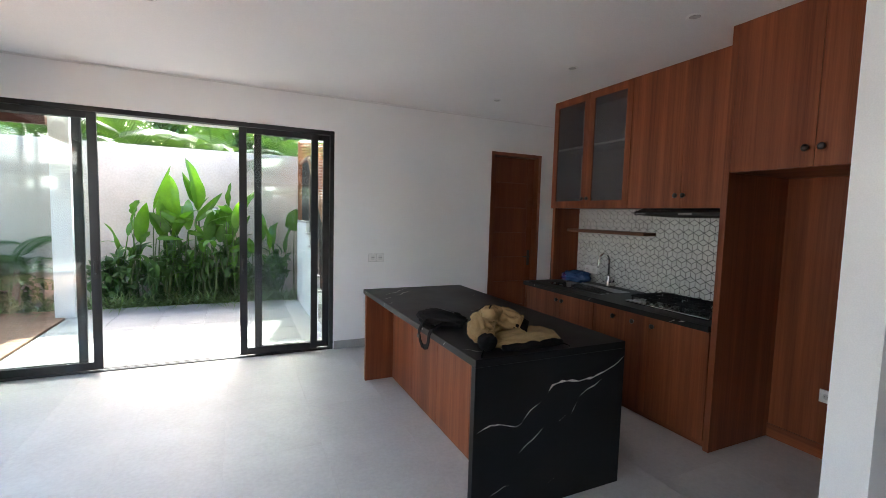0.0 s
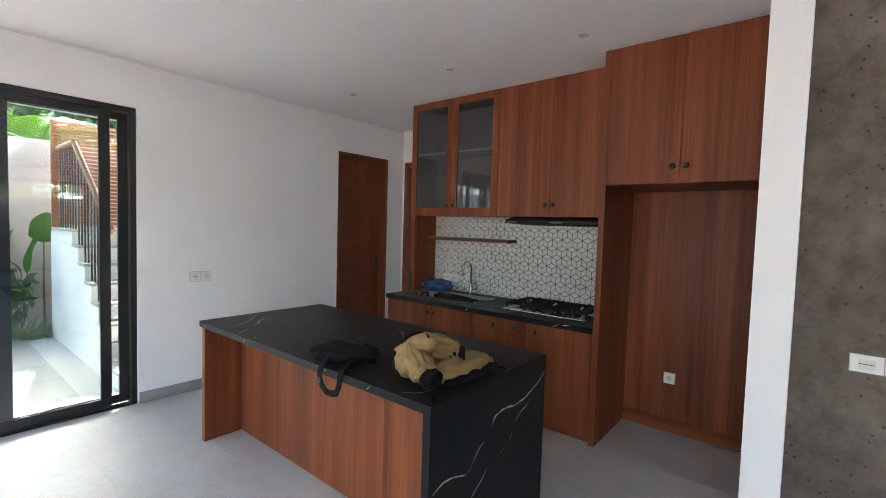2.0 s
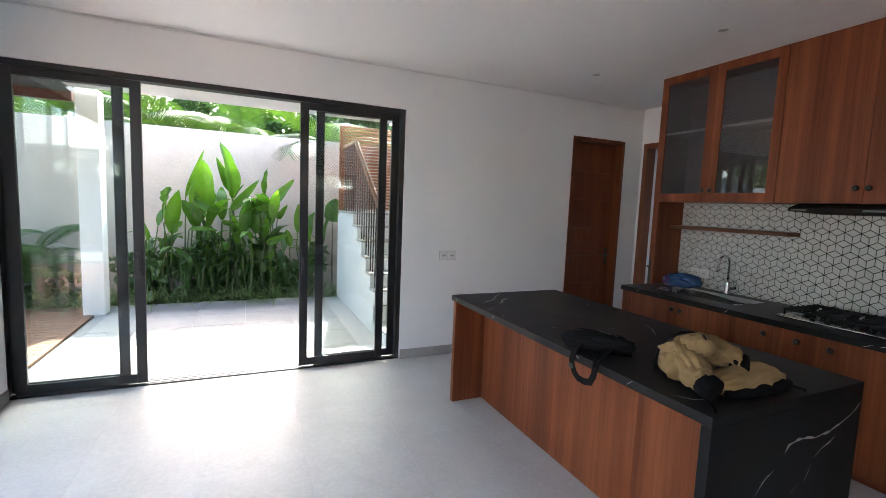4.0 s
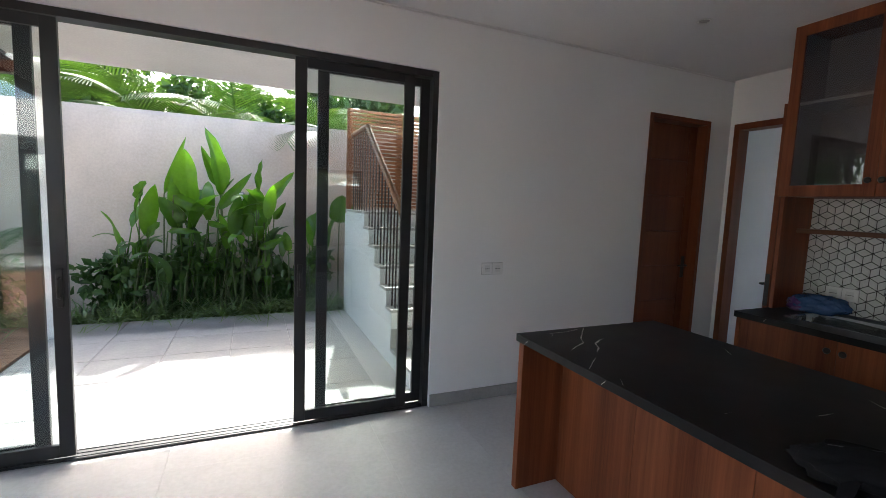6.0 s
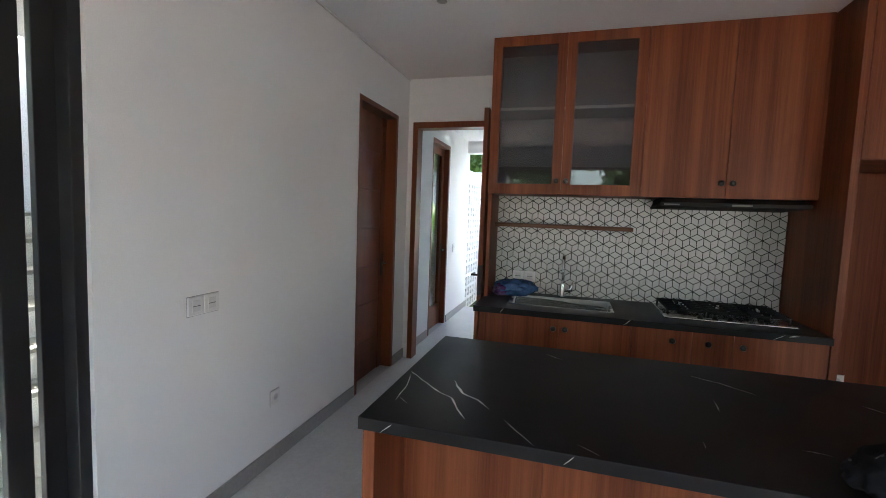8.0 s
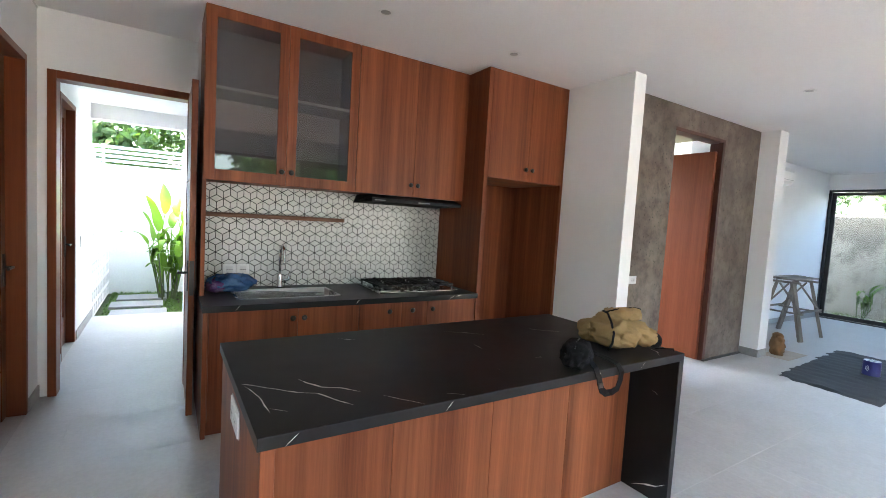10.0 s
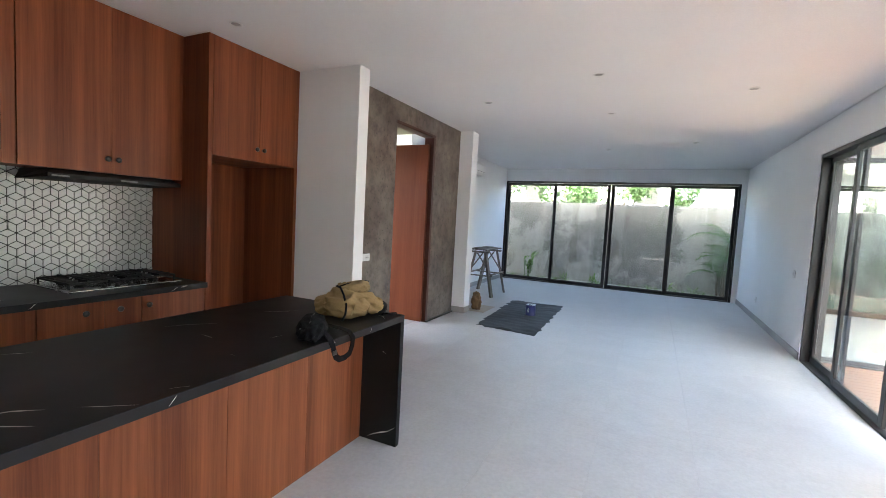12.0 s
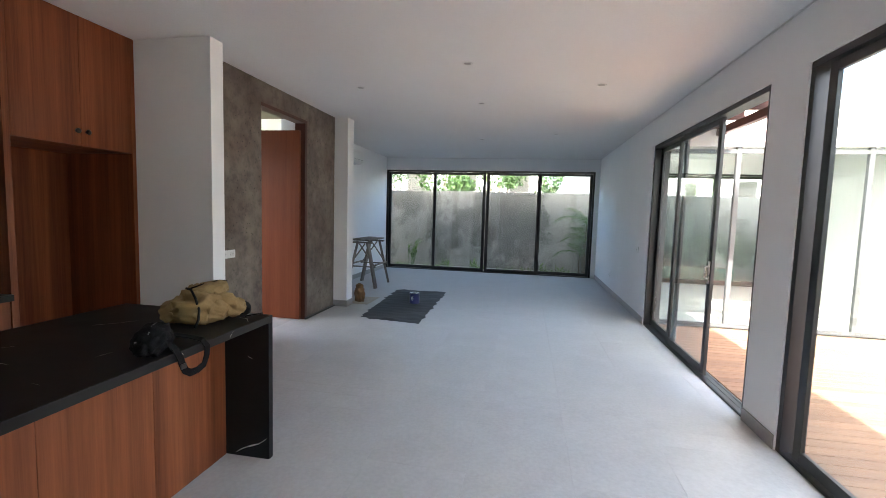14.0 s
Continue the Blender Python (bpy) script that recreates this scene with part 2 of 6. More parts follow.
def tube(points, r, bm=None, seg=8, flat=1.0):
    """A round bar along points; r may be a list; flat squeezes it."""
    bm = bm or bmesh.new()
    pts = [Vector(p) for p in points]
    rr = r if isinstance(r, (list, tuple)) else [r] * len(pts)
    side, rings = None, []
    for i, p in enumerate(pts):
        d = (pts[min(i + 1, len(pts) - 1)] - pts[max(i - 1, 0)]).normalized()
        if side is None:
            side = d.orthogonal().normalized() if abs(d.z) > 0.9 else Vector((0, 0, 1)).cross(d).normalized()
        side = (side - d * side.dot(d)).normalized()
        up = d.cross(side)
        rings.append([bm.verts.new(p + rr[i] * (math.cos(a) * side + flat * math.sin(a) * up)) for a in (2 * math.pi * k / seg for k in range(seg))])
    for a, b in zip(rings, rings[1:]):
        for i in range(seg):
            bm.faces.new((a[i], a[(i + 1) % seg], b[(i + 1) % seg], b[i]))
    bm.faces.new(rings[0][::-1]), bm.faces.new(rings[-1])
    return bm


def struct(name, bm, material, label, category):
    return tagged(part(name, bm, material), label, category, kind="structure")


# ---- the room ----
ZC = 2.93          # ceiling
XW, YN, YS = -1.69, 5.50, -6.75
XK = 4.13          # wall behind the kitchen
XO = 4.62          # wall of the passage door
XL = 3.72          # east wall of the living end
XC = 2.98          # raw concrete wall
T = 0.16

struct("wall_north", boxes(
    ((-1.85, YN, 0), (-1.74, YN + T, 3.1)), ((-1.74, YN, 2.545), (1.42, YN + T, 3.1)), ((1.42, YN, 0), (3.51, YN + T, 3.1)),
    ((3.51, YN, 2.50), (4.33, YN + T, 3.1)), ((4.33, YN, 0), (5.48, YN + T, 3.1)), ((5.48, YN, 2.5), (6.27, YN + T, 3.1)), ((6.27, YN, 0), (7.5, YN + T, 3.1))),
    PAINT, "white painted wall with a wide sliding door and two timber doors", "wall")
struct("wall_west", boxes(
    ((XW - T, YS - 0.16, 0), (XW, -2.10, 3.1)), ((XW - T, -2.10, 2.545), (XW, 0.92, 3.1)), ((XW - T, 0.92, 0), (XW, 1.37, 3.1)),
    ((XW - T, 1.37, 2.545), (XW, 5.28, 3.1)), ((XW - T, 5.28, 0), (XW, 5.5, 3.1))),
    PAINT, "white painted wall with two glazed sliding doors", "wall")
struct("wall_south", boxes(((XW, YS - T, 2.61), (XL + T, YS, 3.1)), ((XW, YS - T, 0), (-1.585, YS, 2.61))),
       PAINT, "white painted wall over a full-width glazed door", "wall")
struct("wall_living_east", boxes(((XL, YS - T, 0), (XL + T, -2.1, 3.1))), PAINT, "white painted wall of the living end", "wall")
struct("wall_entry", boxes(((XC, -1.87, 0), (XC + 0.14, -1.0, ZC)), ((XC, 0.05, 0), (XC + 0.14, 1.105, ZC)), ((XC, -1.0, 2.70), (XC + 0.14, 0.05, ZC))),
       CONC, "raw dark grey concrete wall around the entrance", "wall")
struct("wall_pier_kitchen", boxes(((2.66, 1.105, 0), (4.3, 1.26, 3.1)), bev=0.0), PAINT, "white painted stub wall beside the kitchen", "wall")
struct("wall_pier_living", boxes(((2.76, -2.1, 0), (XL + T, -1.87, 3.1))), PAINT, "white painted pier beside the entrance", "wall")
struct("wall_kitchen", boxes(((XK, 1.26, 0), (XK + 0.15, 4.47, 3.1))), PAINT, "white painted wall behind the kitchen", "wall")
struct("wall_passage", boxes(((XO, 5.44, 0), (XO + 0.1, YN, 3.1)), ((XO, 4.47, 2.49), (XO + 0.1, 5.44, 3.1)), ((XK + 0.15, 4.31, 0), (7.5, 4.46, 3.1)), ((7.34, 4.46, 2.56), (7.5, YN, 3.1))),
       PAINT, "white painted walls of the passage", "wall")
struct("ceiling", boxes(((XW, YS, ZC), (XL, -2.1, ZC + 0.1)), ((XW, -2.1, ZC), (2.76, 1.105, ZC + 0.1)), ((2.76, -1.87, ZC), (XC + 0.14, 1.105, ZC + 0.1)), ((XW, 1.105, ZC), (2.66, 1.26, ZC + 0.1)),
                        ((XW, 1.26, ZC), (XK, YN, ZC + 0.1)), ((XK, 4.47, ZC), (XO, YN, ZC + 0.1)), ((XO + 0.1, 4.46, 2.75), (7.34, YN, 2.85))),
       CEIL, "flat white painted ceiling", "ceiling")
struct("roof_slab", boxes(((-1.85, YS - 0.4, 3.1), (4.3, YN + T, 3.3)), ((4.3, 1.0, 3.1), (7.5, YN + T, 3.3)), ((4.3, YS - 0.4, 3.1), (7.5, -2.1, 3.3))), PAINT, "white roof slab above the rooms", "roof")
struct("wall_behind_entry", boxes(((6.3, -3.0, -0.1), (6.45, 1.6, 2.3))), PAINT, "white garden wall beyond the entrance", "wall")

# bead in greyer paint: the dark line of the ceiling gap, put in as colour
struct("trim", boxes(((XW, YN - 0.007, ZC - 0.018), (XO, YN, ZC - 0.010)), ((XW, YS, ZC - 0.018), (XW + 0.007, YN - 0.007, ZC - 0.010)), ((XW + 0.007, YS, ZC - 0.018), (XL, YS + 0.007, ZC - 0.010))), speckled("shade_line_grey", (0.66, 0.66, 0.66), (0.71, 0.71, 0.71), 3, 60, 0.7, 0.0), "thin grey bead under the ceiling, coloured as the shadow gap's shade", "trim")

# skirting, in lengths
skirt = tagged(new("baseboard"), "grey tile skirting along the walls", "baseboard", kind="structure")
ORIGIN[skirt.name] = Vector((0, 0, 0))
for a, b in (((1.425, YN - 0.012, 0), (3.5, YN, 0.1)), ((4.335, YN - 0.012, 0), (XO, YN, 0.1)), ((XW, -2.1, 0), (XW + 0.012, YS, 0.1)), ((XW, 0.925, 0), (XW + 0.012, 1.365, 0.1)),
             ((2.76, -1.858, 0), (2.98, -1.87, 0.1)), ((2.748, -1.858, 0), (2.76, -2.1, 0.1)), ((XL - 0.012, -2.1, 0), (XL, YS, 0.1)), ((2.648, 1.27, 0), (2.66, 1.105, 0.1)), ((2.66, 1.26, 0), (3.40, 1.272, 0.1)),
             ((4.75, YN - 0.012, 0), (5.44, YN, 0.1)), ((6.31, YN - 0.012, 0), (7.5, YN, 0.1)), ((-1.84, YN - 0.012, 0), (-1.745, YN, 0.1)), ((XW, 5.285, 0), (XW + 0.012, 5.488, 0.1))):
    part("skirting_tile", bx(a, b, 0.003), SKIRT, skirt)


# ---- sliding doors ----
def sliding(name, axis, plane, lo, hi, top, sashes, label, material=ALU, glass=GLASS, depth=0.11, bottom=0.0, room=-1, grip_mat=None):
    """Frame in the plane axis = plane, opening lo..hi; sashes of (lo, hi, offset of the track, handle at lo/hi or 0)."""
    def pt(u, d, z):
        return (u, plane + d, z) if axis == "y" else (plane + d, u, z)
    w = 0.045
    door = thing(name, pt((lo + hi) / 2, 0, bottom), label, "sliding door", kind="structure")
    f = boxes((pt(lo, 0, bottom), pt(lo + w, depth, top)), (pt(hi - w, 0, bottom), pt(hi, depth, top)), (pt(lo + w, 0, top - w), pt(hi - w, depth, top)),
              (pt(lo + w, 0, bottom), pt(hi - w, depth, bottom + 0.012)), bev=0.003)
    for d in (0.02, 0.06, 0.1):
        box(f, pt(lo + w, d * depth / 0.11 - 0.004, bottom + 0.012), pt(hi - w, d * depth / 0.11 + 0.002, bottom + 0.016))
    part("door_frame", f, material, door)
    for a, b, d, grip in sashes:
        s, st, z0, z1 = 0.03, 0.075, bottom + 0.024, top - w - 0.004
        sash = part("sash", boxes((pt(a, d, z0), pt(a + st, d + s, z1)), (pt(b - st, d, z0), pt(b, d + s, z1)), (pt(a + st, d, z1 - 0.06), pt(b - st, d + s, z1)),
                                  (pt(a + st, d, z0), pt(b - st, d + s, z0 + 0.075)), bev=0.003), material, door)
        p = part("pane", bx(pt(a + st - 0.01, d + 0.012, z0 + 0.065), pt(b - st + 0.01, d + 0.018, z1 - 0.05), 0), glass, sash, "clear glass pane")
        p.visible_shadow = False
        if grip:
            u = a + 0.035 if grip < 0 else b - 0.035
            f0 = d if room < 0 else d + s
            h = boxes((pt(u - 0.017, f0, 0.92), pt(u + 0.017, f0 + room * 0.012, 1.14)), bev=0.004)
            tube([pt(u, f0 + room * 0.012, 0.97), pt(u, f0 + room * 0.04, 0.98), pt(u, f0 + room * 0.04, 1.08), pt(u, f0 + room * 0.012, 1.09)], 0.007, h)
            part("handle", h, grip_mat or BLACK, sash, "pull handle with lock")
    return door


sliding("window_1", "y", YN + 0.02, -1.74, 1.42, 2.545, [(-1.70, -0.93, 0.065, 0), (-1.66, -0.80, 0.012, 1), (0.42, 1.24, 0.012, -1), (0.57, 1.38, 0.065, 0)],
        "black aluminium sliding door standing open to the terrace")
sliding("window_2", "x", XW - 0.14, -2.10, 0.92, 2.545, [(-2.05, -1.06, 0.015, 0), (-1.15, 0.02, 0.07, 1)],
        "dark aluminium sliding door, half open to the deck", depth=0.13, room=1, grip_mat=STEEL)
sliding("window_3", "x", XW - 0.14, 1.37, 5.28, 2.545, [(1.50, 2.45, 0.07, 0), (3.95, 5.05, 0.07, 0), (4.2, 5.24, 0.015, 0)],
        "dark aluminium sliding door open to the deck", depth=0.13)
sliding("window_4", "y", YS - 0.13, -1.585, XL, 2.61, [(2.38, 3.68, 0.02, 0), (1.08, 2.45, 0.065, 1), (-0.29, 1.06, 0.065, 0), (-1.55, -0.24, 0.02, 0)],
        "black aluminium glazed door across the far end", glass=GLASS_DIRTY, room=1)


# ---- timber doors ----
def panel_door(name, lo, hi, y0, top, label, handle_hi=True):
    """Panelled leaf set back in the wall, facing -y."""
    d = thing(name, ((lo + hi) / 2, y0, 0), label, "door", kind="structure")
    w = 0.045
    part("door_frame", boxes(((lo, YN - 0.004, 0), (lo + w, y0 + 0.055, top)), ((hi - w, YN - 0.004, 0), (hi, y0 + 0.055, top)), ((lo + w, YN - 0.004, top - w), (hi - w, y0 + 0.055, top)), bev=0.003), TEAK, d)
    a, b, s = lo + w + 0.003, hi - w - 0.003, 0.095
    leaf = part("door_leaf", boxes(((a, y0, 0.008), (a + s, y0 + 0.04, top - w - 0.003)), ((b - s, y0, 0.008), (b, y0 + 0.04, top - w - 0.003)), ((a + s - 0.004, y0 + 0.012, 0.01), (b - s + 0.004, y0 + 0.03, top - w - 0.005)), bev=0.003), TEAK, d)
    n = 7
    h = (top - w - 0.012) / n
    for i in range(n):
        z = 0.009 + i * h
        part("panel", boxes(((a + s, y0 + 0.004, z + 0.003), (b - s, y0 + 0.036, z + h - 0.003)), bev=0.006), TEAK, leaf)
    u, q = (b - 0.05, -1) if handle_hi else (a + 0.05, 1)
    hb = boxes(((u - 0.022, y0 - 0.008, 0.93), (u + 0.022, y0, 1.15)), bev=0.003)
    tube([(u, y0 - 0.008, 1.06), (u, y0 - 0.05, 1.06), (u + q * 0.12, y0 - 0.052, 1.06)], 0.009, hb)
    part("door_handle", hb, BLACK, leaf, "black lever handle on a plate")
    return d


panel_door("door_1", 3.51, 4.33, YN + 0.10, 2.50, "closed red-brown panelled timber door set back in the wall")


def glazed_door(name, lo, hi, y0, top, label):
    """Timber leaf with one tall pane over a solid foot, facing -y."""
    d = thing(name, ((lo + hi) / 2, y0, 0), label, "door", kind="structure")
    w, s = 0.05, 0.10
    part("door_frame", boxes(((lo, YN - 0.004, 0), (lo + w, y0 + 0.055, top)), ((hi - w, YN - 0.004, 0), (hi, y0 + 0.055, top)), ((lo + w, YN - 0.004, top - w), (hi - w, y0 + 0.055, top)), bev=0.003), TEAK, d)
    a, b, z1 = lo + w + 0.003, hi - w - 0.003, top - w - 0.003
    leaf = part("door_leaf", boxes(((a, y0, 0.008), (a + s, y0 + 0.04, z1)), ((b - s, y0, 0.008), (b, y0 + 0.04, z1)), ((a + s, y0, 0.008), (b - s, y0 + 0.04, 0.3)), ((a + s, y0, z1 - s), (b - s, y0 + 0.04, z1)), bev=0.003), TEAK, d)
    g = part("pane", bx((a + s - 0.01, y0 + 0.016, 0.29), (b - s + 0.01, y0 + 0.022, z1 - s + 0.01), 0), GLASS, leaf, "clear glass pane")
    g.visible_shadow = False
    u = b - 0.05
    hb = boxes(((u - 0.022, y0 - 0.008, 0.93), (u + 0.022, y0, 1.15)), bev=0.003)
    tube([(u, y0 - 0.008, 1.06), (u, y0 - 0.05, 1.06), (u - 0.12, y0 - 0.052, 1.06)], 0.009, hb)
    part("door_handle", hb, BLACK, leaf, "black lever handle on a plate")
    return d


glazed_door("door_2", 5.48, 6.27, YN + 0.07, 2.50, "closed red-brown timber door with a tall pane in the passage")

# added, unseen: stops light at the door gaps, keeps door_2's pane dark behind
struct("wall_behind_doors", boxes(((3.3, YN + 0.168, -0.1), (5.2, YN + 0.25, 2.88)), ((5.2, YN + 2.2, -0.1), (6.7, YN + 2.3, 2.88)), ((5.2, YN + 0.168, -0.1), (5.3, YN + 2.2, 2.88)), ((6.6, YN + 0.168, -0.1), (6.7, YN + 2.2, 2.88)), ((5.2, YN + 0.165, 2.88), (6.7, YN + 2.3, 2.98))), PAINT, "plain unseen wall added behind the doors to keep light out", "wall")

# frame of the passage door and its leaf, swung open against the kitchen
od = thing("door_3", (XO, 4.97, 0), "red-brown timber door swung open beside the kitchen", "door", kind="structure")
part("door_frame", boxes(((XO - 0.03, 5.385, 0), (XO + 0.12, 5.44, 2.49)), ((XO - 0.03, 4.475, 0), (XO + 0.12, 4.53, 2.49)), ((XO - 0.03, 4.53, 2.43), (XO + 0.12, 5.385, 2.49)), bev=0.004), TEAK, od)
lf = part("door_leaf", boxes(((3.80, 4.50, 0.01), (3.90, 4.54, 2.425)), ((4.46, 4.50, 0.01), (4.575, 4.54, 2.425)), ((3.896, 4.512, 0.012), (4.464, 4.528, 2.42)), bev=0.003), TEAK, od)
for i in range(7):
    part("panel", boxes(((3.90, 4.504, 0.016 + i * 0.3445), (4.46, 4.536, 0.356 + i * 0.3445)), bev=0.006), TEAK, lf)
hb = boxes(((3.83, 4.54, 0.93), (3.874, 4.548, 1.15)), ((3.83, 4.492, 0.93), (3.874, 4.5, 1.15)), ((3.796, 4.505, 0.9), (3.80, 4.535, 1.15)), bev=0.001)
tube([(3.852, 4.548, 1.06), (3.852, 4.60, 1.06), (3.96, 4.60, 1.06)], 0.009, hb)
part("door_handle", hb, BLACK, lf, "black lever handle on a plate")

# entrance door, open outwards
ed = thing("door_4", (XC, -1.0, 0), "tall red-brown timber entrance door standing open outwards", "door", kind="structure")
part("door_frame", boxes(((XC - 0.004, -1.0, 0), (XC + 0.144, -0.94, 2.66)), ((XC - 0.004, -1.0, 2.66), (XC + 0.144, 0.05, 2.70)), bev=0.003), DARK_FRAME, ed, "dark brown timber frame")
part("threshold", bx((XC - 0.03, -1.87, 0.001), (XC - 0.002, -0.93, 0.022), 0.003), BLACK, ed, "dark floor strip")
part("canopy", boxes(((XC + 0.15, -1.6, 2.86), (4.25, 1.0, 2.93)), ((4.18, -1.6, 2.64), (4.25, 1.0, 2.86))), DARK_FRAME, ed, "red-brown timber lining over the entrance")
part("door_leaf", boxes(((XC + 0.05, -0.935, 0.01), (XC + 1.05, -0.885, 2.56)), bev=0.004), RED_DOOR, ed)


# ---- kitchen ----
def knob(at, parent, d=-1):
    part("knob", turned([(0.008, 0), (0.008, d * 0.012), (0.018, d * 0.016), (0.0205, d * 0.025), (0.015, d * 0.033), (0.005, d * 0.035)], at, "x", 14), BLACK, parent, "round black knob", True)


XB, XU = 3.42, 3.73   # faces of the base and upper carcasses
YR, YL = 2.27, 4.44   # kitchen run


def front(parent, x, y0, y1, z0, z1, kn=None):
    d = part("door", bx((x - 0.018, y0 + 0.0015, z0), (x, y1 - 0.0015, z1), 0.0015), WOOD, parent)
    if kn:
        knob((x - 0.018, kn[0], kn[1]), d)
    return d


def base_unit(y0, y1, doors, label):
    u = thing("base_cabinet", ((XB + XK) / 2, (y0 + y1) / 2, 0), label, "cabinet", "kitchen cabinets")
    part("body", boxes(((XB, y0, 0.1), (XK - 0.005, y0 + 0.018, 0.6)), ((XB, y1 - 0.018, 0.1), (XK - 0.005, y1, 0.6)), ((XB, y0 + 0.018, 0.1), (XK - 0.005, y1 - 0.018, 0.118)),
                       ((XB, y0 + 0.018, 0.118), (XB + 0.004, y1 - 0.018, 0.855)), ((XB + 0.004, y0, 0.6), (XB + 0.02, y0 + 0.018, 0.855)), ((XB + 0.004, y1 - 0.018, 0.6), (XB + 0.02, y1, 0.855))), WOOD, u)
    part("plinth", bx((XB + 0.03, y0, 0), (XB + 0.048, y1, 0.1), 0), WOOD_Y, u)
    for a, b, k in doors:
        front(u, XB, a, b, 0.06, 0.852, (k, 0.785))
    return u


base_unit(3.39, YL, [(3.86, 4.435, 3.90), (3.395, 3.86, 3.82)], "red-brown veneered base cabinet under the sink")
base_unit(2.78, 3.39, [(3.02, 3.39, 3.14), (2.78, 3.02, 2.93)], "red-brown veneered base cabinet under the hob")
base_unit(2.27, 2.78, [(2.275, 2.78, 2.735)], "red-brown veneered base cabinet beside the tall housing")
sp = thing("side_panel", (3.6, 4.455, 0), "red-brown veneered end panel of the kitchen run", "panel", "kitchen cabinets")
part("panel", boxes(((3.40, YL + 0.002, 0), (XK, YL + 0.03, 0.855)), bev=0.0015), WOOD, sp)
part("panel", boxes(((3.76, YL + 0.002, 0.902), (XK, YL + 0.03, 1.74)), bev=0.0015), WOOD, sp)

# worktop with the sink cut out
wt = thing("worktop", (3.75, 3.35, 0.86), "black marble kitchen worktop with white veins", "worktop")
X0, SX0, SX1, SY0, SY1 = 3.375, 3.56, 3.96, 3.50, 4.24
slab = bmesh.new()
gx, gy = (X0, SX0, SX1, XK), (YR, SY0, SY1, YL + 0.035)
gvs = [[[slab.verts.new((x, y, z)) for y in gy] for x in gx] for z in (0.857, 0.90)]
for i in range(3):
    for j in range(3):
        if (i, j) != (1, 1):
            slab.faces.new([gvs[1][i][j], gvs[1][i + 1][j], gvs[1][i + 1][j + 1], gvs[1][i][j + 1]])
            slab.faces.new([gvs[0][i][j], gvs[0][i][j + 1], gvs[0][i + 1][j + 1], gvs[0][i + 1][j]])
rim = [[(0, 0), (1, 0), (2, 0), (3, 0), (3, 1), (3, 2), (3, 3), (2, 3), (1, 3), (0, 3), (0, 2), (0, 1)], [(1, 1), (1, 2), (2, 2), (2, 1)]]
for loop in rim:
    for (i, j), (k, m) in zip(loop, loop[1:] + loop[:1]):
        slab.faces.new([gvs[0][i][j], gvs[0][k][m], gvs[1][k][m], gvs[1][i][j]])
part("slab", slab, MARBLE, wt)
sk = thing("sink", (3.76, 3.87, 0.69), "square stainless steel sink set in the worktop", "sink")
part("basin", boxes(((SX0, SY0, 0.69), (SX1, SY1, 0.70)), ((SX0, SY0, 0.70), (SX0 + 0.008, SY1, 0.902)), ((SX1 - 0.008, SY0, 0.70), (SX1, SY1, 0.902)), ((SX0 + 0.008, SY0, 0.70), (SX1 - 0.008, SY0 + 0.008, 0.902)),
                    ((SX0 + 0.008, SY1 - 0.008, 0.70), (SX1 - 0.008, SY1, 0.902)), bev=0.002), STEEL, sk)
part("rim", boxes(((SX0 - 0.012, SY0 - 0.012, 0.901), (SX0 + 0.004, SY1 + 0.012, 0.904)), ((SX1 - 0.004, SY0 - 0.012, 0.901), (SX1 + 0.012, SY1 + 0.012, 0.904)), ((SX0, SY0 - 0.012, 0.901), (SX1, SY0 + 0.004, 0.904)), ((SX0, SY1 - 0.004, 0.901), (SX1, SY1 + 0.012, 0.904))), STEEL, sk)
part("drain", turned([(0.045, 0), (0.045, 0.003), (0.03, 0.004), (0.028, 0.001)], (3.76, 3.87, 0.70)), CHROME, sk, smooth=True)
part("overflow", boxes(((SX1 - 0.011, 3.84, 0.86), (SX1 - 0.008, 3.862, 0.872)), ((SX1 - 0.011, 3.878, 0.86), (SX1 - 0.008, 3.90, 0.872))), BLACK, sk)
tp = thing("kitchen_tap", (4.05, 3.86, 0.90), "tall chrome gooseneck kitchen tap", "tap")
part("base", turned([(0.028, 0), (0.028, 0.008), (0.022, 0.014), (0.022, 0.10), (0.018, 0.115), (0.013, 0.12)], (4.05, 3.86, 0.90)), CHROME, tp, smooth=True)
part("spout", tube([(4.05, 3.86, 1.01), (4.05, 3.86, 1.18)] + [(4.05 - 0.075 + 0.075 * math.cos(a), 3.86, 1.18 + 0.075 * math.sin(a)) for a in np.linspace(0.2, 2.9, 12)] + [(3.895, 3.86, 1.13), (3.892, 3.86, 1.11)], 0.011, seg=12), CHROME, tp, smooth=True)
part("lever", tube([(4.05, 3.845, 0.955), (4.05, 3.79, 0.965), (4.045, 3.78, 1.03)], [0.014, 0.014, 0.006], seg=10), CHROME, tp, smooth=True)

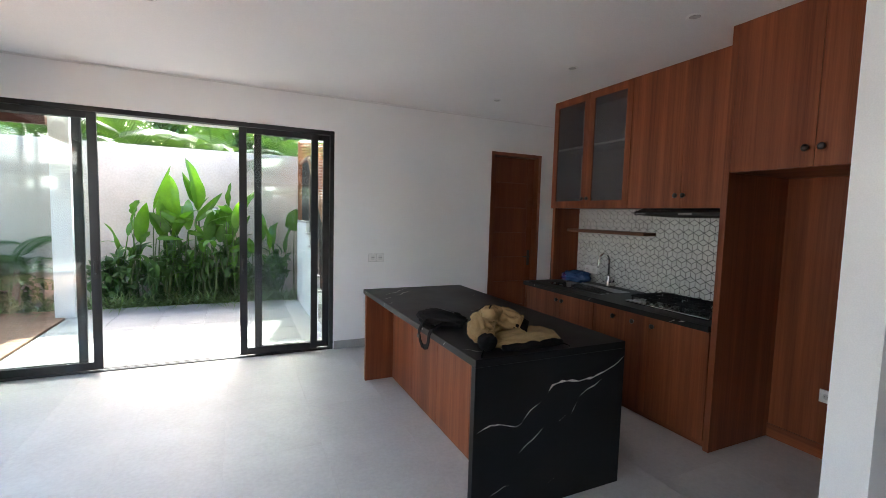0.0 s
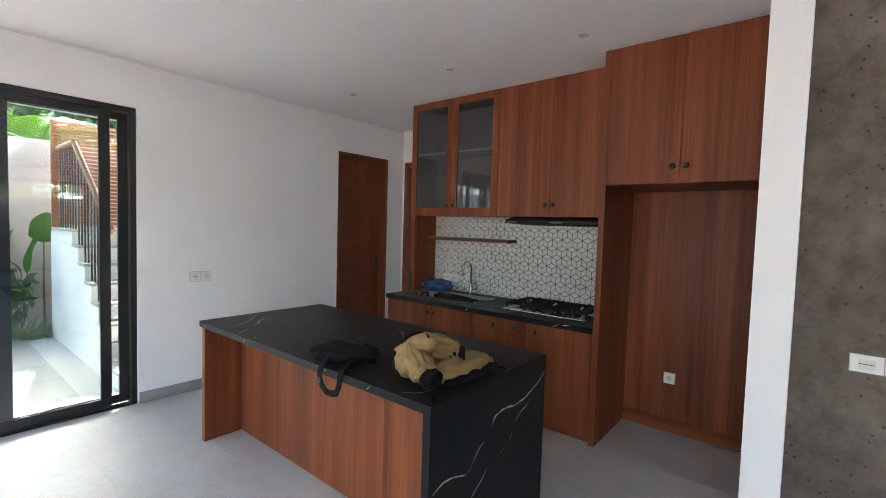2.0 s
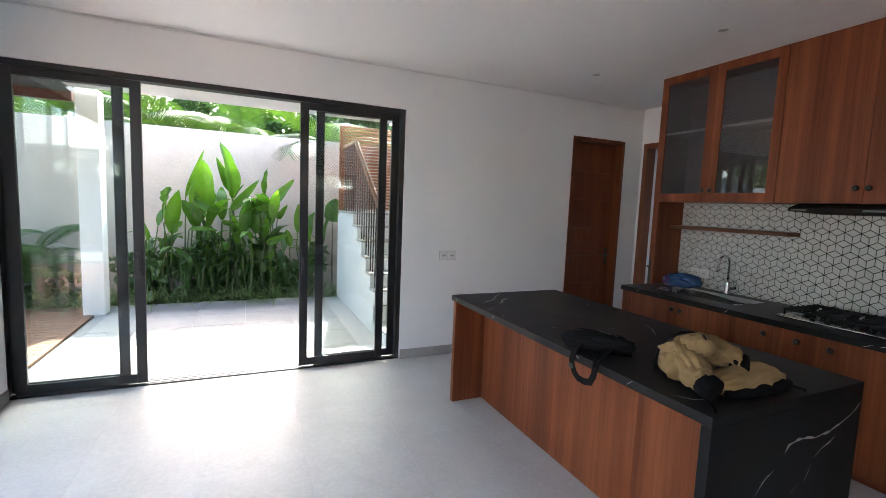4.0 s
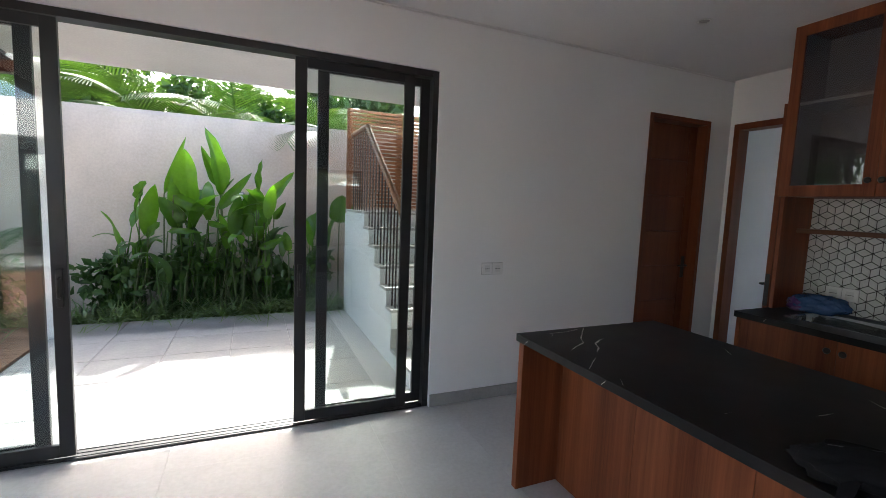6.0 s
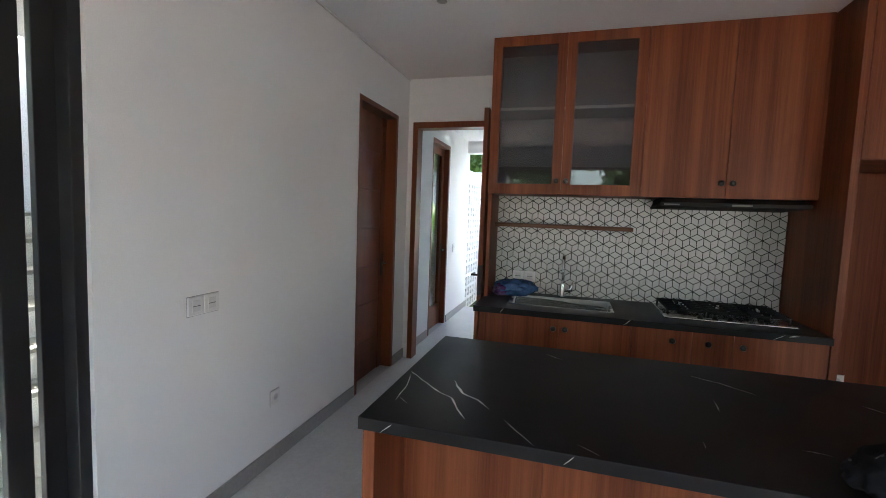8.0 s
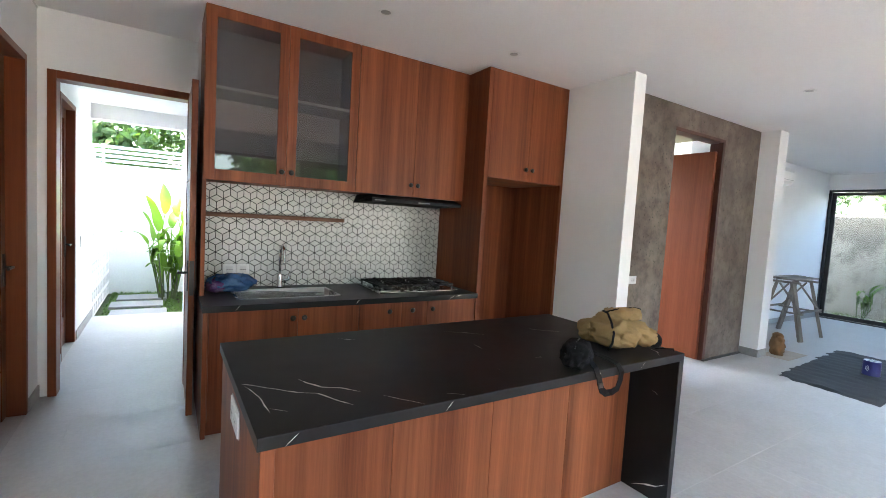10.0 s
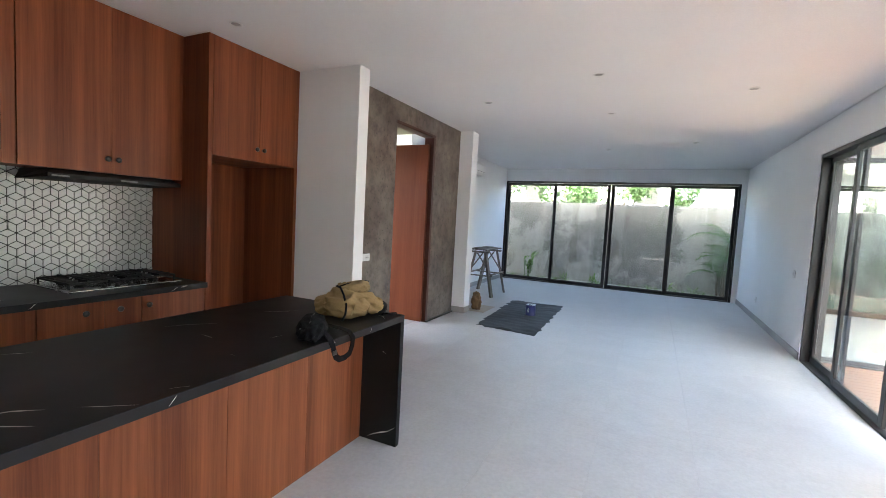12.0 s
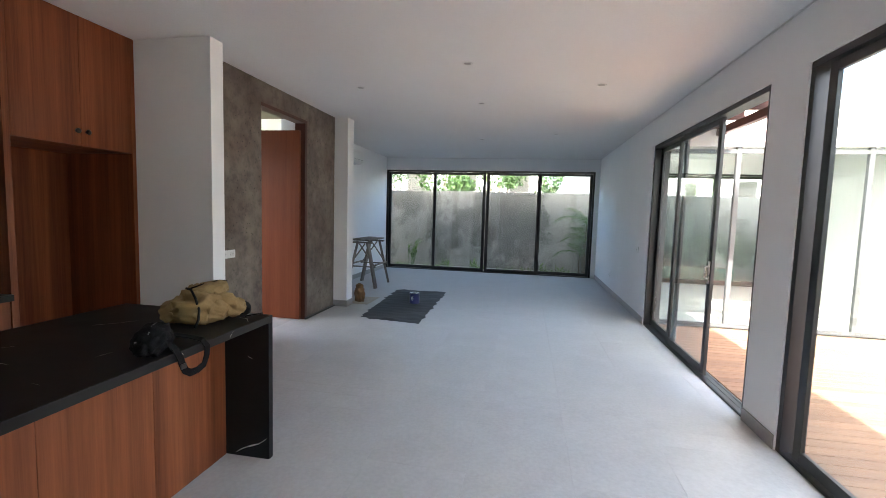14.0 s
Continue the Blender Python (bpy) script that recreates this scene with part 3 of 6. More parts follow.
# upper cabinets
def upper(y0, y1, glazed, label):
    u = thing("wall_cabinet", ((XU + XK) / 2, (y0 + y1) / 2, 1.74), label, "cabinet", "kitchen cabinets")
    z0, z1, mid = 1.74, ZC - 0.003, (y0 + y1) / 2
    part("body", boxes(((XU, y0, z0), (XK - 0.002, y0 + 0.018, z1)), ((XU, y1 - 0.018, z0), (XK - 0.002, y1, z1)), ((XU, y0 + 0.018, z0), (XK - 0.002, y1 - 0.018, z0 + 0.018)), ((XU, y0 + 0.018, z1 - 0.018), (XK - 0.002, y1 - 0.018, z1)),
                       ((XK - 0.012, y0 + 0.018, z0 + 0.018), (XK - 0.002, y1 - 0.018, z1 - 0.018))), WOOD, u)
    if not glazed:
        for a, b, k in ((y0 + 0.002, mid, mid - 0.035), (mid, y1 - 0.002, mid + 0.035)):
            front(u, XU, a, b, z0 - 0.004, z1, (k, 1.838))
        return u
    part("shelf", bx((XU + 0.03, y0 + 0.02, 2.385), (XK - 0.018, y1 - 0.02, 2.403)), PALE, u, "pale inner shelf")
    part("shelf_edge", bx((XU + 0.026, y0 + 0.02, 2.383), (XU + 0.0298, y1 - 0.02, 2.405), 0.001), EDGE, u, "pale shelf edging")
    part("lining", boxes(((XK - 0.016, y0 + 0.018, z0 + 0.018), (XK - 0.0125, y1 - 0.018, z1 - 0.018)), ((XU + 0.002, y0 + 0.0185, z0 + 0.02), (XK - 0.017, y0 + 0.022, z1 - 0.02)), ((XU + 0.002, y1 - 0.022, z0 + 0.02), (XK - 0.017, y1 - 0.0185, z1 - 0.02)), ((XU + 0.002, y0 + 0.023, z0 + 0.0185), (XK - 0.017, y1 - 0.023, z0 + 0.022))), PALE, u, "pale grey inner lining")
    for a, b, k in ((y0 + 0.002, mid, mid - 0.035), (mid, y1 - 0.002, mid + 0.035)):
        w, x = 0.07, XU
        d = part("door", boxes(((x - 0.018, a + 0.0015, z0 - 0.004), (x, a + w, z1)), ((x - 0.018, b - w, z0 - 0.004), (x, b - 0.0015, z1)), ((x - 0.018, a + w, z0 - 0.004), (x, b - w, z0 + 0.075)), ((x - 0.018, a + w, z1 - 0.075), (x, b - w, z1)), bev=0.0015), WOOD, u)
        p = part("pane", bx((x - 0.011, a + w - 0.006, z0 + 0.07), (x - 0.006, b - w + 0.006, z1 - 0.07), 0), GLASS_GREY, d, "smoked glass pane")
        p.visible_shadow = False
        knob((x - 0.018, k, 1.838), d)
    return u


upper(3.355, YL + 0.03, True, "red-brown wall cabinet with two glazed doors")
upper(YR, 3.355, False, "red-brown wall cabinet with two plain doors")

# tall housing round the empty fridge space
th = thing("tall_cabinet", (3.76, 1.77, 0), "red-brown tall housing with cupboard over an empty fridge space", "cabinet", "kitchen cabinets")
XT = 3.42
part("side_panel", bx((3.402, 2.225, 0), (XK, 2.268, ZC - 0.003), 0.0015), WOOD, th)
part("side_panel", bx((3.402, 1.262, 0), (XK, 1.30, ZC - 0.003), 0.0015), WOOD, th)
part("back_panel", bx((XK - 0.03, 1.30, 0), (XK - 0.002, 2.225, 1.96), 0.0), WOOD, th)
part("kickboard", bx((XK - 0.045, 1.30, 0), (XK - 0.031, 2.225, 0.1), 0.001), WOOD_Y, th)
part("cupboard_floor", bx((XT, 1.30, 1.96), (XK - 0.002, 2.225, 1.98), 0), WOOD_Y, th)
front(th, XT, 1.745, 2.224, 1.962, ZC - 0.004, (1.785, 2.07))
front(th, XT, 1.301, 1.745, 1.962, ZC - 0.004, (1.705, 2.07))

# range hood, shelf
hd = thing("range_hood", (3.8, 2.82, 1.66), "slim black range hood under the wall cabinet", "range hood")
hbm = bmesh.new()
hv = [hbm.verts.new(p) for p in ((3.66, 2.32, 1.675), (3.66, 3.22, 1.675), (XK - 0.02, 3.22, 1.66), (XK - 0.02, 2.32, 1.66), (3.66, 2.32, 1.70), (3.66, 3.22, 1.70), (3.74, 3.19, 1.734), (3.74, 2.35, 1.734), (XK - 0.02, 3.19, 1.734), (XK - 0.02, 2.35, 1.734))]
for f in ((0, 3, 2, 1), (0, 1, 5, 4), (4, 5, 6, 7), (7, 6, 8, 9), (1, 2, 8, 6, 5), (0, 4, 7, 9, 3), (2, 3, 9, 8)):
    hbm.faces.new([hv[i] for i in f])
part("body", hbm, CAST, hd)
part("control_strip", bx((3.655, 2.66, 1.68), (3.66, 2.78, 1.692), 0.001), ALU_GREY, hd, "small grey maker's plate")
part("switch", bx((3.655, 3.10, 1.68), (3.66, 3.2, 1.69), 0.001), ALU_GREY, hd)
shf = thing("wall_shelf", (4.03, 3.85, 1.47), "narrow brown wooden wall shelf above the sink", "shelf")
part("board", bx((3.945, 3.352, 1.474), (XK - 0.012, YL, 1.506), 0.002), WOOD_DARK, shf)

# hob
hob = thing("gas_hob", (3.79, 2.81, 0.90), "stainless steel five-burner gas hob with black grates", "hob")
part("plate", bx((3.54, 2.38, 0.901), (4.05, 3.16, 0.915), 0.006), STEEL, hob)
for cx, cy, r in ((3.92, 2.52, 0.045), (3.92, 3.02, 0.045), (3.70, 2.52, 0.038), (3.70, 3.02, 0.038), (3.82, 2.77, 0.06)):
    part("burner", turned([(r, 0), (r, 0.008), (r * 0.8, 0.012), (r * 0.8, 0.018), (r * 0.3, 0.02)], (cx, cy, 0.915)), CAST, hob, smooth=True)
for y0, y1 in ((2.40, 2.64), (2.65, 2.89), (2.90, 3.14)):
    g = bmesh.new()
    for x in (3.60, 4.02):
        box(g, (x - 0.006, y0, 0.948), (x + 0.006, y1, 0.962), 0.002)
    for y in (y0 + 0.006, y1 - 0.006):
        box(g, (3.606, y - 0.006, 0.948), (4.014, y + 0.006, 0.962), 0.002)
        for x in (3.606, 4.014):
            box(g, (x - 0.006, y - 0.005, 0.915), (x + 0.006, y + 0.005, 0.949))
    ym = (y0 + y1) / 2
    for x in (3.66, 3.74, 3.81, 3.88, 3.96):
        box(g, (x - 0.004, y0 + 0.01, 0.951), (x + 0.005, ym - 0.03, 0.972), 0.001), box(g, (x - 0.004, ym + 0.035, 0.951), (x + 0.005, y1 - 0.01, 0.972), 0.001)
    box(g, (3.61, ym - 0.004, 0.951), (3.76, ym + 0.005, 0.972), 0.001), box(g, (3.86, ym - 0.004, 0.951), (4.01, ym + 0.005, 0.972), 0.001)
    part("pan_grate", g, CAST, hob, "black cast iron grate")
for i in range(5):
    part("control_knob", turned([(0.018, 0), (0.018, 0.006), (0.013, 0.008), (0.012, 0.022), (0.01, 0.024)], (3.57, 2.58 + i * 0.09, 0.915)), BLACK, hob, smooth=True)

# ---- island ----
il = thing("kitchen_island", (2.0, 3.34, 0), "kitchen island with black marble top and red-brown veneered sides", "kitchen island")
part("worktop", bx((1.50, 2.225, 0.848), (2.54, 4.45, 0.89), 0.002), MARBLE, il, "black marble slab with white veins")
part("waterfall_end", bx((1.50, 2.225, 0), (2.54, 2.268, 0.847), 0.002), MARBLE, il, "black marble end slab with white veins")
part("end_panel", bx((1.515, 4.395, 0), (2.52, 4.438, 0.846), 0.002), WOOD, il)
for i in range(4):
    y0 = 2.27 + i * 0.531
    part("side_panel", bx((1.79, y0 + 0.001, 0.0), (1.81, y0 + 0.530, 0.846), 0.001), WOOD, il)
for i in range(4):
    y0 = 2.27 + i * 0.531
    part("door", bx((2.50, y0 + 0.002, 0.06), (2.52, y0 + 0.529, 0.846), 0.001), WOOD, il)
part("plinth", bx((2.46, 2.27, 0), (2.478, 4.394, 0.06), 0), WOOD_Y, il)


# ---- veins of the marble ----
def vein(name, pts, axis, at, parent, w=0.004, seed=1, out=0.0006):
    """A thin ragged white inlay along pts, in the plane axis = at."""
    r = random.Random(seed)
    P = [Vector(p) for p in pts]
    fine = []
    for p, q in zip(P, P[1:]):
        k = max(2, int((q - p).length / 0.012))
        for i in range(k):
            fine.append(p.lerp(q, i / k))
    fine.append(P[-1])
    bm, rows = bmesh.new(), []
    for i, p in enumerate(fine):
        d = (fine[min(i + 1, len(fine) - 1)] - fine[max(i - 1, 0)]).normalized()
        nn = Vector((-d.y, d.x))
        end = min(1.0, (i + 0.3) / 4, (len(fine) - 1 - i + 0.3) / 4)
        ww = 1.35 * w * end * (0.35 + 0.9 * abs(noise.noise(Vector((i * 0.31, seed * 3.1, 0.5)))) * 1.6)
        c = p + nn * (0.006 * noise.noise(Vector((i * 0.17, seed * 7.7, 2.0))) + r.uniform(-0.0008, 0.0008))
        rows.append([c + nn * ww / 2, c - nn * ww / 2])
    def up(q):
        return {"z": (q.x, q.y, at), "y": (q.x, at, q.y), "x": (at, q.x, q.y)}[axis]
    vs = [[bm.verts.new(up(q)) for q in row] for row in rows]
    for p, q in zip(vs, vs[1:]):
        bm.faces.new((p[0], p[1], q[1], q[0]))
    return part(name, bm, VEIN, parent)


TOPV = [[(1.953, 4.433), (1.874, 4.35), (1.787, 4.259), (1.754, 4.199), (1.669, 4.158), (1.605, 4.117)], [(1.921, 4.232), (1.867, 4.209), (1.807, 4.172), (1.768, 4.109), (1.707, 4.053)], [(1.645, 3.996), (1.578, 3.941), (1.51, 3.885)],
        [(1.922, 4.426), (1.809, 4.393), (1.70, 4.389), (1.658, 4.387)], [(1.695, 4.383), (1.646, 4.331)], [(2.354, 3.279), (2.304, 3.182), (2.209, 3.073)], [(2.241, 2.72), (2.17, 2.65), (2.10, 2.56)],
        [(1.765, 3.114), (1.755, 3.038)], [(2.085, 3.26), (1.98, 3.27)], [(1.716, 3.387), (1.671, 3.391)], [(1.56, 3.76), (1.52, 3.70)], [(2.42, 3.9), (2.36, 3.82)], [(1.53, 2.42), (1.58, 2.36), (1.64, 2.345)]]
for k, p in enumerate(TOPV):
    vein("vein", p, "z", 0.8905, il, 0.0062 if k in (0, 1, 12) else 0.0042, 3 + k)
ENDV = [[(1.52, 0.505), (1.60, 0.53), (1.664, 0.52), (1.76, 0.495), (1.80, 0.51)], [(1.80, 0.515), (1.86, 0.57), (1.916, 0.60)], [(1.97, 0.65), (2.0, 0.69), (2.06, 0.705), (2.189, 0.69), (2.30, 0.70), (2.373, 0.72), (2.45, 0.745), (2.535, 0.80)],
        [(1.79, 0.34), (1.85, 0.385), (1.95, 0.45)], [(2.143, 0.50), (2.178, 0.57)], [(2.20, 0.60), (2.26, 0.635), (2.314, 0.65), (2.363, 0.68)], [(2.05, 0.47), (2.105, 0.50)], [(1.62, 0.14), (1.70, 0.17), (1.74, 0.165)], [(2.0, 0.12), (2.04, 0.14)]]
for k, p in enumerate(ENDV):
    vein("vein", p, "y", 2.2245, il, (0.006, 0.006, 0.0085, 0.005, 0.005, 0.006, 0.003, 0.004, 0.003)[k], 31 + k)
for k, p in enumerate([[(1.728, 0.02), (1.64, 0.07), (1.57, 0.092), (1.514, 0.13)], [(1.6, 0.62), (1.64, 0.635)]]):
    vein("vein", p, "y", 2.2685, il, 0.006, 51 + k)
for k, p in enumerate([[(3.80, 0.855), (3.77, 0.885)], [(2.95, 0.88), (2.93, 0.872)], [(4.37, 0.85), (4.33, 0.88)], [(2.62, 0.86), (2.59, 0.885)]]):
    vein("vein", p, "x", 1.4995, il, 0.007, 61 + k)
for k, p in enumerate([[(4.28, 0.862), (4.25, 0.897)], [(3.44, 0.862), (3.40, 0.895)], [(2.58, 0.86), (2.52, 0.895)], [(2.50, 0.885), (2.44, 0.895)]]):
    vein("vein", p, "x", 3.3745, wt, 0.008, 71 + k)

# ---- outside: grounds, walls, terrace ----
STUCCO = speckled("beige_garden_wall_render", (0.41, 0.355, 0.30), (0.54, 0.475, 0.41), 1.7, 30, 0.9, 0.4)
WHITE_EXT = speckled("white_outdoor_render", (0.70, 0.70, 0.69), (0.80, 0.80, 0.79), 1.4, 40, 0.85, 0.2)


def stained(name):
    """Grey render with sharp-edged damp stains and long streaks."""
    m, n, l, b = mat(name, 0.9)
    v = coords(n, l)
    blot = ramp(n, l, noise_tex(n, l, coords(n, l, (1, 1, 0.75)), 1.05, 7, 0.62), [(0.43, (0.11, 0.104, 0.092)), (0.49, (0.19, 0.18, 0.163)), (0.52, (0.34, 0.325, 0.295)), (0.8, (0.45, 0.43, 0.395))])
    streak = ramp(n, l, noise_tex(n, l, coords(n, l, (1, 1, 0.08)), 5.0, 4), [(0.35, (0.72,) * 3), (0.6, (1.0,) * 3)])
    col = mixc(n, l, 0.7, blot, streak, "MULTIPLY")
    fine = noise_tex(n, l, v, 22, 4)
    l.new(mixc(n, l, 0.3, col, ramp(n, l, fine, [(0.35, (0.13, 0.124, 0.112)), (0.65, (0.38, 0.36, 0.33))])), b.inputs["Base Color"])
    bump(n, l, b, fine, 0.25, 0.004)
    return m


GREY_EXT = stained("stained_grey_render")
PAVER = speckled("grey_stone_paver", (0.21, 0.21, 0.215), (0.31, 0.305, 0.30), 4, 40, 0.6, 0.2, obj=True)
SOIL = speckled("dark_soil_and_grass", (0.035, 0.03, 0.018), (0.07, 0.085, 0.03), 2.5, 30, 0.95, 0.5)
LAWN = leaf_mat("lawn_green", (0.07, 0.14, 0.02), (0.13, 0.24, 0.04))
LEAF = leaf_mat("broad_leaf_green", (0.03, 0.10, 0.012), (0.13, 0.30, 0.025), 0.3, 0.5)
LEAF_DK = leaf_mat("dark_leaf_green", (0.026, 0.072, 0.018), (0.08, 0.17, 0.032), 0.35)
LEAF_TREE = leaf_mat("tree_leaf_green", (0.018, 0.05, 0.010), (0.06, 0.12, 0.022), 0.55, 0.28)
STRAP = leaf_mat("strap_leaf_green", (0.06, 0.12, 0.04), (0.19, 0.28, 0.12), 0.35)
STALK = speckled("green_brown_stalk", (0.05, 0.08, 0.025), (0.10, 0.13, 0.05), 12, 60, 0.6, 0.2)
BARK = speckled("grey_brown_bark", (0.10, 0.075, 0.05), (0.20, 0.16, 0.12), 8, 50, 0.9, 0.6)
DECK = wood("brown_deck_board", (0.13, 0.07, 0.042), (0.20, 0.112, 0.07), (0.28, 0.165, 0.105), axis=0, rough=0.6)
SLAT = wood("orange_brown_slat", (0.17, 0.06, 0.025), (0.25, 0.095, 0.04), (0.32, 0.13, 0.055), axis=0)
RAILW = wood("brown_handrail_wood", (0.20, 0.09, 0.045), (0.28, 0.13, 0.07), (0.34, 0.17, 0.09), axis=1)
RAFTER = wood("dark_red_rafter", (0.06, 0.02, 0.014), (0.10, 0.035, 0.024), (0.14, 0.05, 0.035), axis=0)
SLATE = speckled("dark_roof_shingle", (0.05, 0.05, 0.055), (0.09, 0.09, 0.095), 5, 40, 0.8, 0.3)
TERRA = speckled("red_roof_tile", (0.26, 0.10, 0.06), (0.36, 0.16, 0.10), 4, 40, 0.8, 0.3)
POOL = speckled("green_pool_tile", (0.05, 0.16, 0.14), (0.09, 0.24, 0.20), 6, 50, 0.1, 0.05)

gb = bmesh.new()
gv = [gb.verts.new((x, y, -0.12)) for x, y in ((-900, -900), (900, -900), (900, 900), (-900, 900))]
gb.faces.new(gv)
struct("ground", gb, SOIL, "dark garden soil and grass around the house", "ground")
struct("floor", boxes(((XW - 0.16, YS - 0.16, -0.1), (XK + 0.15, YN + 0.16, -0.004)), ((XK + 0.15, 4.3, -0.1), (7.5, YN + 0.16, -0.004)), ((XK + 0.15, -1.9, -0.1), (6.3, 1.0, -0.004))), GROUT, "grey grout bed under the floor tiles", "floor")
struct("wall_garden_north", boxes(((-6.4, 9.9, -0.12), (3.8, 10.1, 2.73)), bev=0.0), STUCCO, "beige rough-rendered garden wall", "garden wall")
struct("wall_garden_west", boxes(((-6.6, -8.4, -0.12), (-6.4, 10.1, 2.5))), speckled("pale_boundary_render", (0.46, 0.46, 0.45), (0.55, 0.55, 0.54), 1.4, 40, 0.85, 0.2), "pale rendered boundary wall beyond the deck", "garden wall")
struct("wall_garden_south", boxes(((-6.4, -8.4, -0.12), (4.6, -8.2, 2.15))), GREY_EXT, "grey stained rendered yard wall", "garden wall")
struct("wall_yard_east", boxes(((4.4, -8.2, -0.12), (4.6, -6.91, 2.15))), GREY_EXT, "grey stained rendered yard wall", "garden wall")
struct("terrace_slab", boxes(((-1.85, YN + 0.16, -0.12), (3.6, 8.9, -0.035))), GROUT, "mortar bed under the terrace paving", "terrace")
struct("terrace_soffit", boxes(((-2.2, YN + 0.16, 2.9), (3.8, 8.3, 3.12))), WHITE_EXT, "white soffit of the floor above the terrace", "soffit")
struct("wall_stair_east", boxes(((2.9, YN + 0.16, -0.12), (3.05, 9.9, 2.9))), WHITE_EXT, "white wall behind the outdoor stairs", "wall")
struct("yard_slab", boxes(((-6.4, -8.2, -0.12), (4.4, -6.95, -0.05))), speckled("yard_concrete", (0.22, 0.22, 0.2), (0.34, 0.33, 0.3), 2, 30, 0.9, 0.3), "bare concrete strip of the yard", "yard")
pl = thing("terrace_pillar", (-1.88, 8.46, -0.12), "square white rendered pillar at the terrace edge", "pillar", kind="structure")
part("shaft", bx((-2.0, 8.34, -0.12), (-1.76, 8.58, 2.9), 0.004), WHITE_EXT, pl)

# terrace eave over the deck corner
eave = thing("deck_roof", (-4.0, 7.6, 2.7), "dark shingled roof with red-brown rafters over the deck", "roof", kind="structure")
part("covering", boxes(((-3.5, 6.6, 2.86), (-2.05, 9.2, 2.92))), SLATE, eave)
part("beam", bx((-3.5, 8.42, 2.74), (-2.05, 8.52, 2.858)), RAFTER, eave)
part("beam", bx((-3.5, 6.62, 2.74), (-2.05, 6.72, 2.858)), RAFTER, eave)
part("post", bx((-3.5, 6.62, -0.02), (-3.42, 6.72, 2.738)), RAFTER, eave)
part("post", bx((-3.5, 8.42, -0.02), (-3.42, 8.52, 2.738)), RAFTER, eave)
porch = thing("deck_porch", (-3.5, -1.2, 2.6), "open timber porch roof beside the living room", "roof", kind="structure")
part("covering", boxes(((-2.6, -2.9, 2.95), (-1.86, -0.5, 3.0))), SLATE, porch)
for i in range(5):
    part("rafter", bx((-2.6, -2.8 + i * 0.56, 2.80), (-1.86, -2.74 + i * 0.56, 2.948)), RAFTER, porch)
part("beam", bx((-2.6, -2.9, 2.70), (-2.52, -0.5, 2.798)), RAFTER, porch)

# glazed screen beyond the deck
ALU_SCR = speckled("dark_grey_aluminium", (0.05, 0.052, 0.055), (0.075, 0.077, 0.08), 4, 220, 0.42, 0.03)
scr = thing("glazed_screen", (-4.1, -2.3, 0), "grey aluminium glazed screen across the deck", "glass screen", kind="structure")
for x in (-1.93, -2.85, -4.45, -5.35, -6.35):
    part("post", bx((x - 0.03, -2.33, 0.0), (x + 0.03, -2.27, 2.56)), ALU_SCR, scr)
for z in (0.0, 2.47):
    part("rail", bx((-6.32, -2.325, z), (-1.9, -2.275, z + 0.055), 0.0), ALU_SCR, scr)
for a, b in ((-2.82, -1.96), (-4.42, -2.88), (-5.32, -4.48), (-6.32, -5.38)):
    p = part("pane", bx((a, -2.303, 0.06), (b, -2.297, 2.465), 0), GLASS, scr)
    p.visible_shadow = False
PALE_TILE = speckled("pale_floor_tile", (0.40, 0.39, 0.375), (0.48, 0.47, 0.455), 2, 30, 0.5, 0.05)
struct("sunroom_floor", boxes(((-6.4, -6.9, -0.12), (-1.86, -2.35, -0.004))), PALE_TILE, "pale tiled floor of the room beyond the deck", "floor")
struct("wall_sunroom_head", boxes(((-6.4, -2.36, 2.56), (-1.86, -2.24, 3.1))), WHITE_EXT, "white rendered wall over the glazed screen", "wall")
struct("wall_sunroom_west", boxes(((-6.4, -6.9, -0.12), (-5.55, -2.36, 3.1))), WHITE_EXT, "white wall of the room beyond the deck", "wall")
struct("wall_sunroom_south", boxes(((-5.55, -6.9, 2.6), (-1.86, -6.76, 3.1))), WHITE_EXT, "white wall over the far glazing of the room beyond the deck", "wall")
struct("sunroom_ceiling", boxes(((-6.4, -7.2, 3.1), (-1.86, -2.24, 3.24))), WHITE_EXT, "white ceiling and eave of the room beyond the deck", "ceiling")
sliding("window_5", "y", -6.88, -5.55, -1.86, 2.6, [(-3.1, -1.9, 0.02, 0), (-4.3, -3.05, 0.065, 0), (-5.5, -4.25, 0.02, 0)],
        "dark aluminium glazed door on the far side of the room beyond the deck")
pool = thing("pool", (-4.2, -7.6, 0), "low pool edge with green tiles against the yard wall", "pool", kind="structure")
part("rim", boxes(((-5.2, -8.0, -0.12), (-2.1, -7.7, 0.30)), bev=0.004), POOL, pool)


# ---- outdoor stairs ----
GREYTREAD = speckled("grey_stone_tread", (0.30, 0.29, 0.27), (0.40, 0.39, 0.37), 4, 40, 0.6, 0.1, obj=True)
st = thing("outdoor_stairs", (2.1, 7.2, -0.035), "white rendered outdoor stairs with grey treads and timber handrail", "stairs", kind="structure")
risers = [6.54, 6.75, 6.99, 7.25, 7.52, 7.80]
levels = [0.34, 0.53, 0.71, 0.90, 1.09, 1.28, 1.46]
X0S, X1S = 1.42, 2.89
pieces = [((X0S, 5.68, -0.035), (X1S, 6.54, 0.12))]
for i, y in enumerate(risers):
    y1 = risers[i + 1] if i < 5 else 8.9
    pieces.append(((X0S, y, -0.035), (X1S, y1, levels[i + 1] - 0.03)))
part("flight", boxes(*pieces), WHITE_EXT, st)
